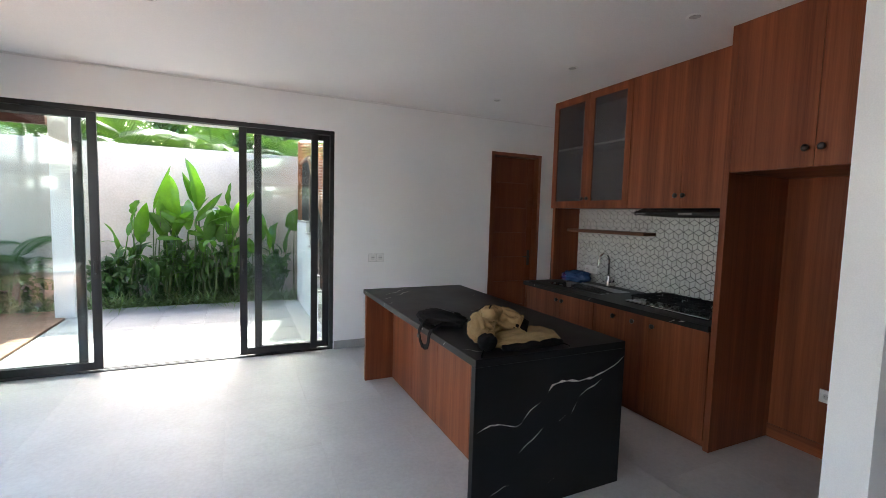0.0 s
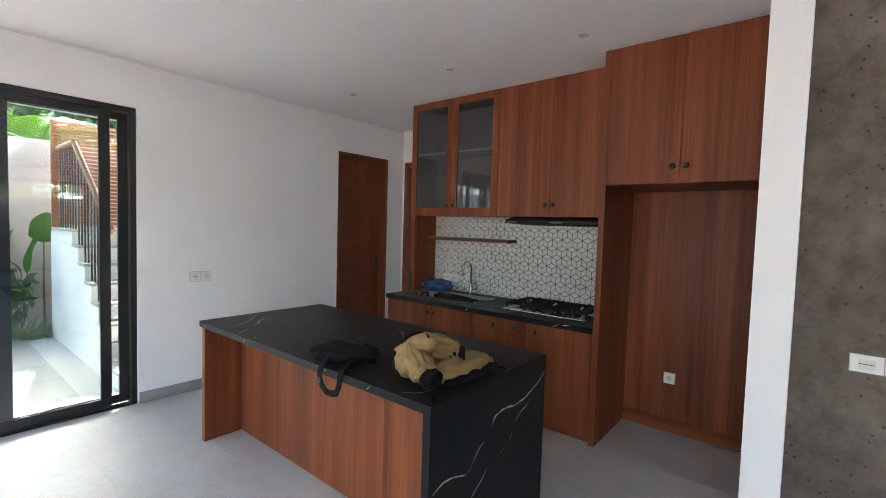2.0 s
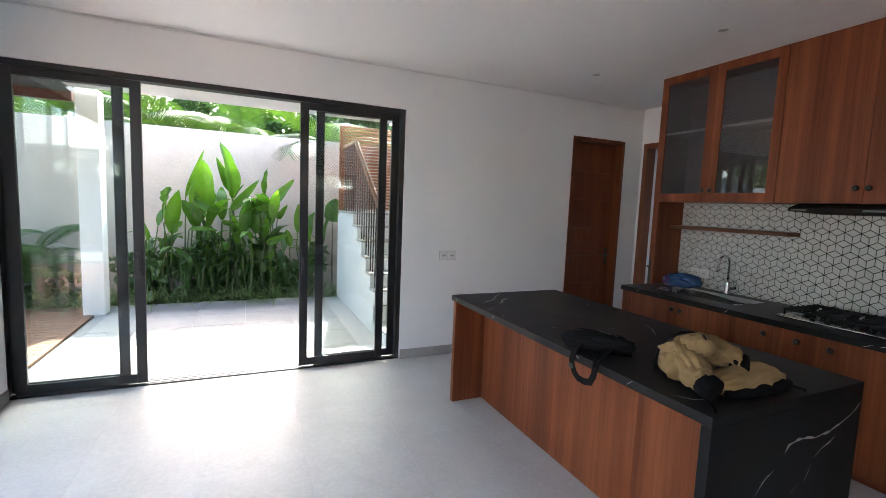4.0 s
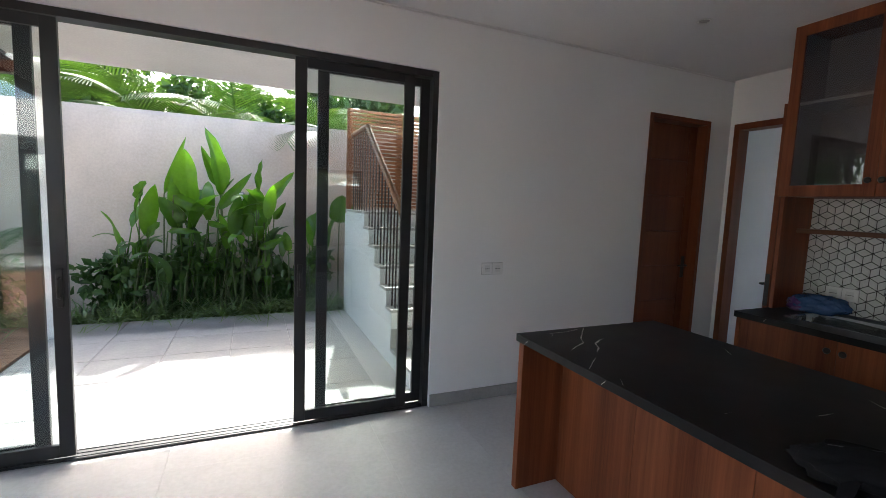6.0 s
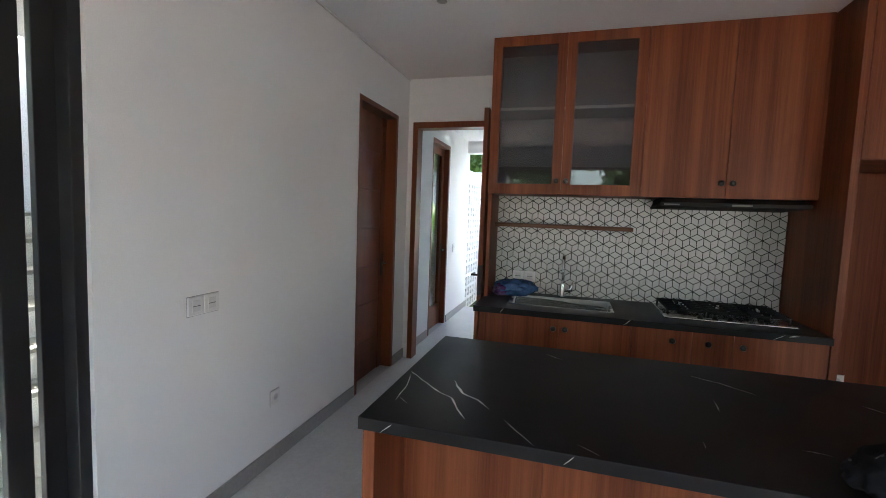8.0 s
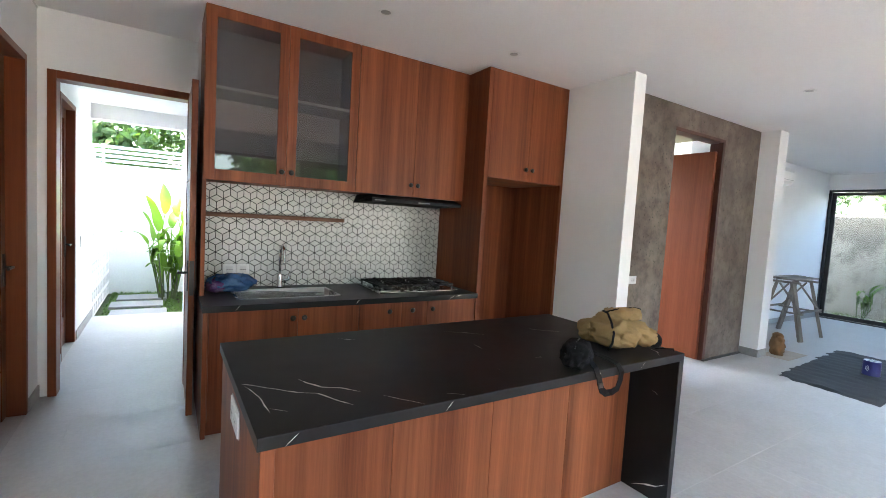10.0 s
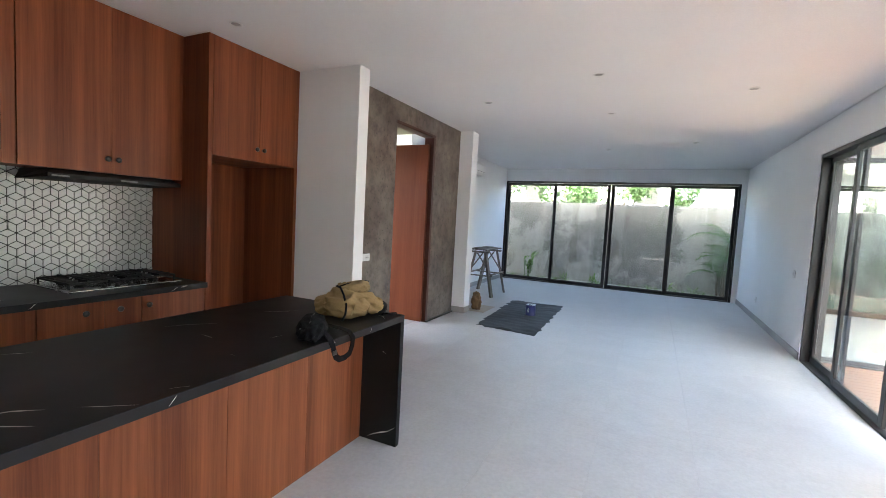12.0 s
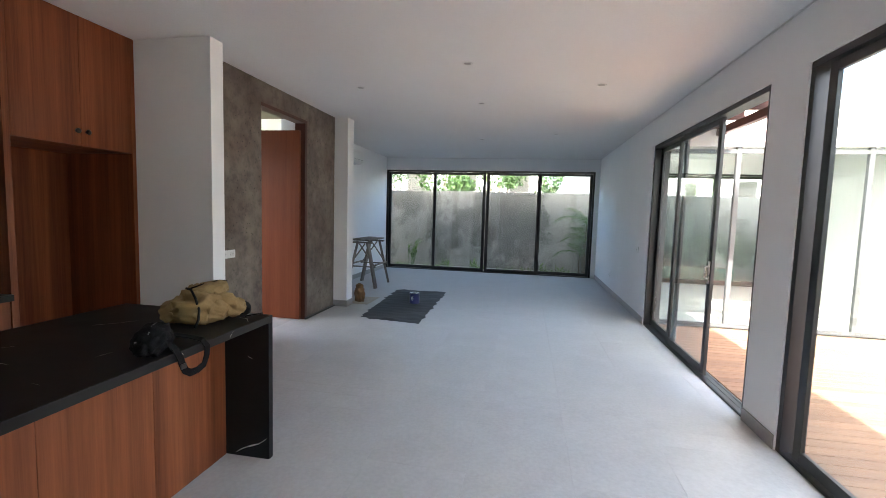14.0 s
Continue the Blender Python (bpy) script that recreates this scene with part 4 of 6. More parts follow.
for i, y in enumerate(risers):
    y1 = risers[i + 1] if i < 5 else 8.9
    z = levels[i + 1]
    part("tread", bx((X0S - 0.015, y - 0.02, z - 0.0295), (X1S, y1 - 0.0205, z), 0.003), GREYTREAD, st)
wb = bmesh.new()
for z0, z1, tri in ((0.1205, 0.15, [(X0S - 0.015, 5.68), (X1S, 5.68), (X1S, 6.519), (X0S - 0.015, 6.519)]), (0.1505, 0.34, [(X0S - 0.01, 6.519), (X1S, 5.7), (X1S, 6.519)])):
    lo = [wb.verts.new((*p, z0)) for p in tri]
    hi = [wb.verts.new((*p, z1)) for p in tri]
    wb.faces.new(lo[::-1]), wb.faces.new(hi)
    for k in range(len(tri)):
        wb.faces.new((lo[k], lo[(k + 1) % len(tri)], hi[(k + 1) % len(tri)], hi[k]))
part("winder", wb, GREYTREAD, st)
xr = X0S + 0.05
rail = bmesh.new()
tube([(xr, 6.44, 1.47), (xr, 7.92, 2.50)], 0.032, rail, 8, 1.2)
tube([(xr, 7.90, 2.50), (xr, 8.78, 2.50)], 0.032, rail, 8, 1.2)
part("handrail", rail, RAILW, st, "brown timber handrail")
for i in range(1, 6):
    for f in (0.25, 0.75):
        y0, y1 = risers[i - 1], risers[i]
        y = y0 + (y1 - y0) * f
        part("baluster", tube([(xr, y, levels[i]), (xr, y, 1.47 + (y - 6.44) * 0.696 - 0.02)], 0.009), BLACK, st)
for i in range(7):
    y = 7.88 + i * 0.13
    part("baluster", tube([(xr, y, 1.46), (xr, y, 2.48)], 0.009), BLACK, st)

screen = thing("slatted_screen", (2.2, 8.95, 1.4), "orange-brown timber slatted screen behind the stair landing", "slatted screen")
for x in (1.46, 2.2, 2.85):
    part("post", bx((x - 0.035, 8.93, 1.40), (x + 0.035, 8.99, 2.9)), SLAT, screen)
for i in range(26):
    z = 1.50 + i * 0.054
    part("slat", bx((1.44, 8.905, z), (2.88, 8.929, z + 0.038), 0.002), SLAT, screen)
struct("wall_under_landing", boxes(((1.42, 8.9, -0.12), (2.89, 9.0, 1.40))), WHITE_EXT, "white wall under the stair landing", "wall")

# terrace pavers
pav = tagged(new("terrace_paving"), "grey stone pavers of the terrace", "paving", kind="structure")
ORIGIN[pav.name] = Vector((0, 0, 0))
pm = bpy.data.meshes.new("paver")
t = bx((-0.297, -0.297, -0.012), (0.297, 0.297, 0.0), 0.003)
t.to_mesh(pm), t.free()
pm.materials.append(PAVER)
for i in range(6):
    for j in range(6):
        x, y = -1.85 + 0.3 + i * 0.6, YN + 0.16 + 0.27 + j * 0.6
        if x > 1.3 and y > 5.5:
            continue
        o = new("paver", pm)
        o.parent, o.location = pav, (x, min(y, 8.6), -0.023)

# deck boards
dk = tagged(new("deck"), "brown hardwood deck with worn boards", "deck", kind="structure")
ORIGIN[dk.name] = Vector((0, 0, 0))
dm = bpy.data.meshes.new("deck_board")
t = bx((-2.24, -0.0575, -0.03), (2.24, 0.0575, 0.0), 0.004)
t.to_mesh(dm), t.free()
dm.materials.append(DECK)
for i in range(93):
    o = new("deck_board", dm)
    o.parent, o.location = dk, (-1.87 - 2.25, -2.2 + 0.12 * i, -0.015)
struct("deck_base", boxes(((-6.36, -2.26, -0.12), (-1.87, 9.0, -0.05))), BLACK, "dark ground under the deck", "deck")


# ---- plants ----
def blade(length, width, droop, fold=0.25, petiole=0.35, n=9, wave=0.0):
    """A broad leaf on its stalk: grows up z and leans to +y."""
    bm = bmesh.new()
    tube([(0, 0.02 * i * droop, petiole * i / 3) for i in range(4)], [0.011, 0.009, 0.008, 0.006], bm, 6)
    rows = []
    y, z, a = 0.06 * droop, petiole, 0.15
    for i in range(n + 1):
        s = i / n
        w = width * 0.5 * math.sin(math.pi * min(1, 0.06 + 0.94 * s ** 0.8)) ** 0.7 if i < n else 0.002
        lift = fold * w
        ww = wave * math.sin(9 * s)
        rows.append([bm.verts.new((sx * w, y - lift * abs(sx) * math.sin(a) + ww * sx, z + lift * abs(sx) * math.cos(a) * 0.6)) for sx in (-1, -0.5, 0, 0.5, 1)])
        a += droop * 1.2 / n
        y += math.sin(a) * length / n
        z += math.cos(a) * length / n
    for p, q in zip(rows, rows[1:]):
        for k in range(4):
            bm.faces.new((p[k], p[k + 1], q[k + 1], q[k]))
    return bm


def mesh_of(name, bm, material, smooth=True):
    me = bpy.data.meshes.new(name)
    for f in bm.faces:
        f.smooth = smooth
    bm.to_mesh(me)
    bm.free()
    me.materials.append(material)
    return me


BLADES = [mesh_of("leaf", blade(0.60, 0.19, 0.5, wave=0.012), LEAF), mesh_of("leaf", blade(0.66, 0.16, 1.2, wave=0.015), LEAF), mesh_of("leaf", blade(0.55, 0.14, 1.9, wave=0.012), LEAF),
          mesh_of("leaf", blade(0.5, 0.12, 1.4, wave=0.01), LEAF_DK), mesh_of("leaf", blade(0.42, 0.11, 2.2, wave=0.01), LEAF_DK)]
rng = random.Random(7)


LIME = leaf_mat("lime_leaf", (0.08, 0.18, 0.02), (0.16, 0.31, 0.03), 0.35, 0.5)
LIME_BLADES = [m.copy() for m in BLADES]
for m in LIME_BLADES:
    m.materials[0] = LIME


def clump(x, y, h, n, spread=0.35, z=-0.12, size=1.0, seed=0, label="heliconia clump with upright broad green leaves", leaf=None):
    r = random.Random(seed)
    p = thing("heliconia", (x, y, z), label, "plant", "bed plants")
    for i in range(n):
        ang, d = r.uniform(0, 6.28), spread * r.random() ** 0.5
        top = h * r.uniform(0.35, 1.0) if i > 2 else h * (1.0 - 0.14 * i)
        bx0, by0 = d * 0.4 * math.cos(ang), d * 0.4 * math.sin(ang)
        tx, ty = d * math.cos(ang), d * math.sin(ang)
        part("stem", tube([(x + bx0, y + by0, z), (x + (bx0 + tx) / 2, y + (by0 + ty) / 2, z + top * 0.5), (x + tx, y + ty, z + top)], [0.014, 0.011, 0.008], seg=6), STALK, p)
        m = (leaf or BLADES)[r.choice((0, 0, 1, 1, 2)) if top > 0.55 * h else r.choice((2, 3, 4, 3))]
        o = new("leaf", m)
        o.parent = p
        s = size * r.uniform(0.8, 1.2)
        o.matrix_local = Matrix.Translation((tx, ty, top)) @ Euler((radians(r.uniform(-4, 22)), radians(r.uniform(-10, 10)), ang - 1.57 + r.uniform(-0.8, 0.8))).to_matrix().to_4x4() @ Matrix.Scale(s, 4)
        for q in range(5):
            o = new("leaf", (leaf or BLADES)[r.choice((2, 3, 4, 3, 4))])
            o.parent = p
            fz = r.uniform(0.12, 0.75)
            o.matrix_local = Matrix.Translation((bx0 + (tx - bx0) * fz, by0 + (ty - by0) * fz, top * fz)) @ Euler((radians(r.uniform(10, 35)), 0, r.uniform(0, 6.28))).to_matrix().to_4x4() @ Matrix.Scale(s * 0.85, 4)
    return p


def tall_leaf(plant, x0, z0, x1, z1, w, y, seed):
    """A broad paddle leaf from its stalk's end to its tip, folded along the rib and waved at the edge."""
    r = random.Random(seed)
    A, B = Vector((x0, y, z0)), Vector((x1, y - r.uniform(0.02, 0.12), z1))
    d = (B - A)
    ln = d.length
    d.normalize()
    nrm = Vector((r.uniform(-0.6, 0.6), -1, r.uniform(-0.25, 0.6)))
    sd = d.cross(nrm).normalized()
    nrm = sd.cross(d).normalized()
    bm, rows = bmesh.new(), []
    top, pw = (0.4, 3.0) if w > 0.36 * ln else (0.3, 1.5)
    ph, bow = r.uniform(0, 6), r.uniform(0.03, 0.12) * ln
    for i in range(13):
        s = i / 12
        hw = w * 0.48 * max(0.015, min(1.0, (s / 0.22) ** 0.6) * (1 - max(0, (s - top) / (1 - top)) ** pw) ** 0.75)
        c = A + d * ln * s - nrm * bow * (2 * s - 1) ** 2
        rows.append([bm.verts.new(c + sd * hw * u + nrm * (abs(u) ** 1.3 * hw * 0.55 + 0.016 * math.sin(ph + s * 15 + u * 2) * abs(u))) for u in (-1, -0.6, -0.25, -0.03, 0.03, 0.25, 0.6, 1)])
    for ra, rb in zip(rows, rows[1:]):
        for q in range(7):
            bm.faces.new((ra[q], ra[q + 1], rb[q + 1], rb[q]))
    part("leaf", bm, LEAF, plant, smooth=True)
    part("midrib", tube([A - nrm * (bow + 0.004), A + d * ln * 0.5 - nrm * 0.006, A + d * ln * 0.95 - nrm * bow * 0.8], [0.008, 0.006, 0.002], seg=5), STALK, plant)
    part("stem", tube([(x0 - 0.5 * d.x * 0.1 + r.uniform(-0.08, 0.08), 9.42, -0.12), (x0 - d.x * 0.06, 0.5 * (y + 9.42), z0 * 0.55), tuple(A - nrm * bow)], [0.016, 0.012, 0.008], seg=6), STALK, plant)


# stalks with broad paddle leaves: foot and tip (x, z), width, distance
for group in (((-0.6, 1.37, -0.65, 2.17, 0.31, 9.2), (-0.91, 1.57, -0.64, 2.34, 0.1, 9.3), (-0.78, 1.56, -0.41, 1.39, 0.17, 9.1), (-0.72, 1.12, -0.93, 1.54, 0.2, 9.2), (-0.85, 1.1, -0.45, 1.09, 0.09, 9.1), (-1.09, 1.0, -0.94, 1.21, 0.11, 9.2)),
              ((-0.19, 1.59, -0.37, 2.5, 0.26, 9.25), (-0.25, 1.68, -0.47, 2.24, 0.15, 9.4), (-0.26, 1.39, 0.16, 1.91, 0.15, 9.15), (-0.4, 1.21, -0.14, 1.15, 0.09, 9.2), (-0.14, 1.15, 0.07, 1.41, 0.14, 9.3)),
              ((0.22, 1.39, 0.21, 1.7, 0.24, 9.15), (0.24, 1.67, 0.28, 2.12, 0.11, 9.4), (0.33, 1.47, 0.71, 1.96, 0.18, 9.2), (0.45, 1.26, 0.61, 1.52, 0.11, 9.35), (0.25, 0.86, 0.6, 1.03, 0.12, 9.1), (0.65, 0.81, 0.59, 1.1, 0.13, 9.2)),
              ((1.4, 1.23, 1.43, 1.66, 0.37, 9.35),),
              ((-1.2, 1.47, -1.11, 1.73, 0.16, 9.3),)):
    hp = thing("heliconia", (group[0][0], 9.35, -0.12), "tall heliconia with broad lime-green leaves before the garden wall", "plant", "bed plants")
    for k, (x0, z0, x1, z1, w, y) in enumerate(group):
        tall_leaf(hp, x0, z0, x1, z1, w, y, int(x0 * 97 + z1 * 31) + k)
for k, (x, y, h, n) in enumerate(((-1.4, 9.35, 1.0, 5), (-0.80, 9.3, 1.1, 10), (-0.40, 9.35, 1.0, 9), (0.02, 9.4, 1.05, 10), (0.40, 9.4, 1.1, 10), (1.05, 9.45, 0.85, 6))):
    clump(x, y, h, n, 0.36, seed=20 + k, size=1.0)


def leaf_cloud(name, center, radii, n, size, material, label, category, seed=0, gap=0.0, kind="stuff", trunk=None):
    """A crown of many small folded leaves, ragged at its edge."""
    r = np.random.RandomState(seed)
    verts, faces = [], []
    subs = [(r.uniform(-0.7, 0.7, 3), r.uniform(0.35, 0.6)) for _ in range(9)]
    for i in range(n):
        c, k = subs[r.randint(len(subs))]
        d = r.normal(size=3)
        d /= np.linalg.norm(d)
        p = np.array(center) + np.array(radii) * (c + k * d * r.uniform(0.5, 1.08))
        u = r.normal(size=3)
        u[2] -= 0.4
        u /= np.linalg.norm(u)
        w = np.cross(u, r.normal(size=3))
        w /= np.linalg.norm(w)
        nn = np.cross(u, w)
        s = size * r.uniform(0.6, 1.3)
        b = len(verts)
        verts += [tuple(p), tuple(p + s * (0.5 * u + 0.3 * w + 0.08 * nn)), tuple(p + s * (u - 0.1 * nn)), tuple(p + s * (0.5 * u - 0.3 * w + 0.08 * nn))]
        faces += [(b, b + 1, b + 2), (b, b + 2, b + 3)]
    me = bpy.data.meshes.new(name)
    me.from_pydata(verts, [], faces)
    me.materials.append(material)
    if not trunk:
        return tagged(new(name, me), label, category, kind=kind)
    th0 = thing(name, (trunk[0], trunk[1], -0.12), label, category)
    me.transform(Matrix.Translation(-ORIGIN[th0.name]))
    cr = new("crown", me)
    cr.parent = th0
    cx, cy, cz = center
    bmt = tube([(trunk[0], trunk[1], -0.12), (trunk[0] + 0.1, trunk[1], cz * 0.5), (cx, cy, cz)], [0.14, 0.1, 0.05])
    for c, k in subs[:5]:
        tube([(trunk[0] + 0.1, trunk[1], cz * 0.5), tuple(np.array(center) + np.array(radii) * c)], [0.05, 0.015], bmt, 6)
    part("trunk", bmt, BARK, th0)
    return th0


# low planting in front of the walls
for k, x in enumerate((-5.6, -4.6, -3.7, -2.8, -1.5, -0.8, -0.2, 0.4, 0.95)):
    leaf_cloud("shrub", (x, 9.48, 0.28), (0.52, 0.26, 0.42), 430, 0.15, LEAF_DK, "low dark green shrubs in the planting bed", "shrub", seed=40 + k)


def tufts(name, x0, x1, y0, y1, n, h, material, label, seed, z=-0.12):
    r = np.random.RandomState(seed)
    verts, faces = [], []
    for i in range(n):
        px, py = r.uniform(x0, x1), r.uniform(y0, y1)
        for j in range(9):
            a, lean, L = r.uniform(0, 6.28), r.uniform(0.5, 1.5), h * r.uniform(0.7, 1.25)
            dx, dy, b = math.cos(a), math.sin(a), len(verts)
            for q in range(4):
                s = q / 3
                rr, zz = L * lean * s * (0.5 + 0.5 * s), L * (s - 0.55 * lean * s * s)
                w = (0.008 if h < 0.3 else 0.019) * (1 - s * 0.9)
                verts += [(px + dx * rr - dy * w, py + dy * rr + dx * w, z + zz), (px + dx * rr + dy * w, py + dy * rr - dx * w, z + zz)]
            faces += [(b + 2 * q, b + 2 * q + 1, b + 2 * q + 3, b + 2 * q + 2) for q in range(3)]
    me = bpy.data.meshes.new(name)
    me.from_pydata(verts, [], faces)
    me.materials.append(material)
    return tagged(new(name, me), label, "grass", kind="stuff")


tufts("border_grass", -6.2, 1.35, 8.93, 9.25, 210, 0.46, STRAP, "arching strap-leaved border grass", 3)
tufts("yard_grass", -1.5, 3.9, -8.15, -7.5, 60, 0.16, LAWN, "sparse grass along the yard wall", 5, -0.05)


def frond_mesh(L=2.2, n=46):
    bm = bmesh.new()
    pts = []
    a, y, z = 0.45, 0.0, 0.0
    for i in range(n + 1):
        pts.append(Vector((0, y, z)))
        a += 1.75 / n
        y += math.sin(a) * L / n
        z += math.cos(a) * L / n
    tube([tuple(p) for p in pts[::3]], [0.018 * (1 - 0.8 * i / 16) for i in range(len(pts[::3]))], bm, 5)
    for i in range(5, n):
        s = i / n
        ll = 0.55 * math.sin(math.pi * (0.12 + 0.85 * s)) + 0.08
        d = (pts[i + 1] - pts[i]).normalized() if i < n else Vector((0, 1, 0))
        for sx in (-1, 1):
            p = pts[i]
            q = p + Vector((sx * ll * 0.6, 0, 0)) + d * ll * 0.45 + Vector((0, 0, -0.06))
            e = p + Vector((sx * ll * 0.95, 0, 0)) + d * ll * 0.8 + Vector((0, 0, -0.35 * ll))
            w = d * 0.013
            v = [bm.verts.new(c) for c in (p - w, p + w, q + w, q - w, e)]
            bm.faces.new((v[0], v[1], v[2], v[3])), bm.faces.new((v[3], v[2], v[4]))
    return bm


FROND = mesh_of("frond", frond_mesh(), LEAF_TREE, False)
FROND_DK = mesh_of("frond", frond_mesh(2.0, 34), LEAF_DK, False)


def palm(x, y, h, n, seed, scale=1.0, tr=1.0):
    r = random.Random(seed)
    p = thing("palm_tree", (x, y, -0.12), "palm tree with arching feathered fronds behind the wall", "tree", "palms")
    part("trunk", tube([(x, y, -0.12), (x + 0.05, y, h * 0.5), (x, y, h)], [0.12 * tr, 0.1 * tr, 0.08 * tr]), BARK, p)
    for i in range(n):
        o = new("frond", FROND)
        o.parent = p
        o.matrix_local = Matrix.Translation((0, 0, h + 0.1)) @ Euler((radians(r.uniform(-15, 35)), 0, 6.28 * i / n + r.uniform(-0.2, 0.2))).to_matrix().to_4x4() @ Matrix.Scale(scale * r.uniform(0.8, 1.15), 4)
    return p


for k, (x, y, s) in enumerate(((-2.75, 9.3, 0.42), (-3.4, 9.45, 0.5), (-4.4, 9.3, 0.45), (-5.9, 8.2, 0.5), (-5.9, 6.9, 0.46), (-6.0, 5.4, 0.5), (-5.9, 3.9, 0.42))):
    r = random.Random(140 + k)
    fp = thing("fern_palm", (x, y, -0.12), "low bushy palm with arching feathered leaves before the garden wall", "plant", "bed plants")
    part("trunk", tube([(x, y, -0.12), (x, y, 0.2), (x + 0.02, y, 0.62)], [0.06, 0.05, 0.035]), BARK, fp)
    for i in range(15):
        o = new("frond", FROND_DK)
        o.parent = fp
        o.matrix_local = Matrix.Translation((0, 0, 0.42 + 0.35 * (i % 3) / 2)) @ Euler((radians(r.uniform(-25, 25)), 0, 6.28 * i / 15 * 2 + r.uniform(-0.3, 0.3))).to_matrix().to_4x4() @ Matrix.Scale(s * r.uniform(0.8, 1.2), 4)
palm(-1.3, 11.3, 2.2, 12, 1), palm(-0.1, 11.6, 2.3, 11, 2), palm(1.6, 11.4, 2.2, 12, 3), palm(-3.4, 11.5, 2.1, 11, 4)
for k, (c, rad, n, s) in enumerate((((-2.2, 13.6, 3.4), (1.6, 1.2, 1.1), 2600, 0.24), ((0.6, 12.9, 3.1), (1.4, 1.0, 0.9), 2400, 0.26), ((3.2, 13.8, 3.6), (1.6, 1.2, 1.2), 2600, 0.24), ((-5.4, 13.2, 3.3), (1.8, 1.2, 1.2), 2600, 0.26),
                                     ((-9.0, 6.0, 3.4), (1.5, 2.0, 1.3), 2400, 0.28), ((-9.2, 1.5, 3.6), (1.5, 2.2, 1.4), 2400, 0.28), ((-9.0, 10.5, 3.4), (1.6, 1.8, 1.3), 2200, 0.28),
                                     ((3.3, -13.0, 2.9), (1.2, 0.8, 0.8), 1000, 0.17), ((1.2, -14.5, 2.9), (0.9, 0.8, 0.6), 750, 0.17), ((6.0, -13.0, 3.2), (1.5, 1.0, 1.1), 1100, 0.18), ((-1.0, -15.5, 2.8), (0.7, 0.7, 0.7), 500, 0.17),
                                     ((12.5, 6.2, 3.2), (1.2, 1.6, 1.3), 2400, 0.24), ((12.6, 3.6, 3.0), (1.2, 1.6, 1.2), 2000, 0.24), ((7.6, -1.2, 3.2), (1.0, 1.8, 1.4), 2000, 0.24))):
    leaf_cloud("tree", c, rad, n, s, LEAF_TREE, "leafy green garden tree beyond the wall", "tree", seed=70 + k, trunk=(c[0], c[1]))
ARECA = leaf_mat("areca_leaf", (0.04, 0.10, 0.018), (0.09, 0.18, 0.03), 0.4)
for k, (x, y, h, n, s) in enumerate(((-1.52, -7.7, 0.85, 10, 0.40), (-1.58, -7.85, 1.3, 9, 0.42), (-1.45, -7.9, 0.45, 9, 0.36))):
    r = random.Random(90 + k)
    ap = thing("areca_palm", (x, y, -0.05), "young green areca palm with drooping feathered fronds in the yard", "palm", "yard palms")
    part("trunk", tube([(x, y, -0.05), (x + 0.02, y, h * 0.5), (x, y, h)], [0.03, 0.024, 0.018]), BARK, ap)
    for i in range(n):
        fr = new("frond", mesh_of("frond", frond_mesh(2.2, 26), ARECA, False) if i == 0 and k == 0 else ARECA_FROND)
        ARECA_FROND = fr.data
        fr.parent = ap
        fr.matrix_local = Matrix.Translation((0, 0, h + 0.04)) @ Euler((radians(r.uniform(-22, 20)), 0, 6.28 * i / n + r.uniform(-0.3, 0.3))).to_matrix().to_4x4() @ Matrix.Scale(s * r.uniform(0.8, 1.15), 4)
clump(3.3, -7.7, 0.35, 4, 0.2, z=-0.05, size=0.6, seed=61, label="small green plant against the yard wall")
for k, (x, h) in enumerate(((2.2, 0.08), (1.55, 0.12), (1.3, 0.08), (-0.35, 0.1), (-0.9, 0.12))):
    clump(x, -7.75, h, 4, 0.22, z=-0.05, size=0.2, seed=160 + k, label="low lime-green plant at the foot of the yard wall", leaf=LIME_BLADES)


def house(x, y, w, d, h, label):
    hs = thing("house", (x, y, -0.12), label, "house", "neighbouring houses")
    part("wall", boxes(((x - w / 2, y - d / 2, -0.12), (x + w / 2, y + d / 2, h))), WHITE_EXT, hs)
    rb = bmesh.new()
    e = 0.5
    v = [rb.verts.new(p) for p in ((x - w / 2 - e, y - d / 2 - e, h), (x + w / 2 + e, y - d / 2 - e, h), (x + w / 2 + e, y + d / 2 + e, h), (x - w / 2 - e, y + d / 2 + e, h), (x - w / 4, y, h + 1.3), (x + w / 4, y, h + 1.3))]
    for f in ((0, 3, 2, 1), (0, 1, 5, 4), (2, 3, 4, 5), (1, 2, 5), (3, 0, 4)):
        rb.faces.new([v[i] for i in f])
    part("roof", rb, TERRA, hs)
    for k in range(3):
        wx = x - w / 3 + k * w / 3
        wi = part("window", boxes(((wx - 0.6, y + d / 2, h - 1.9), (wx + 0.6, y + d / 2 + 0.05, h - 0.7)), bev=0.01), ALU_GREY, hs)
        part("pane", bx((wx - 0.52, y + d / 2 + 0.052, h - 1.82), (wx + 0.52, y + d / 2 + 0.06, h - 0.78), 0), BLACK, wi)


house(3.5, -24, 9, 6, 4.6, "white neighbouring house with a red tiled roof")
house(-8.5, -25, 9, 6, 4.4, "white neighbouring house with a red tiled roof and dark windows")

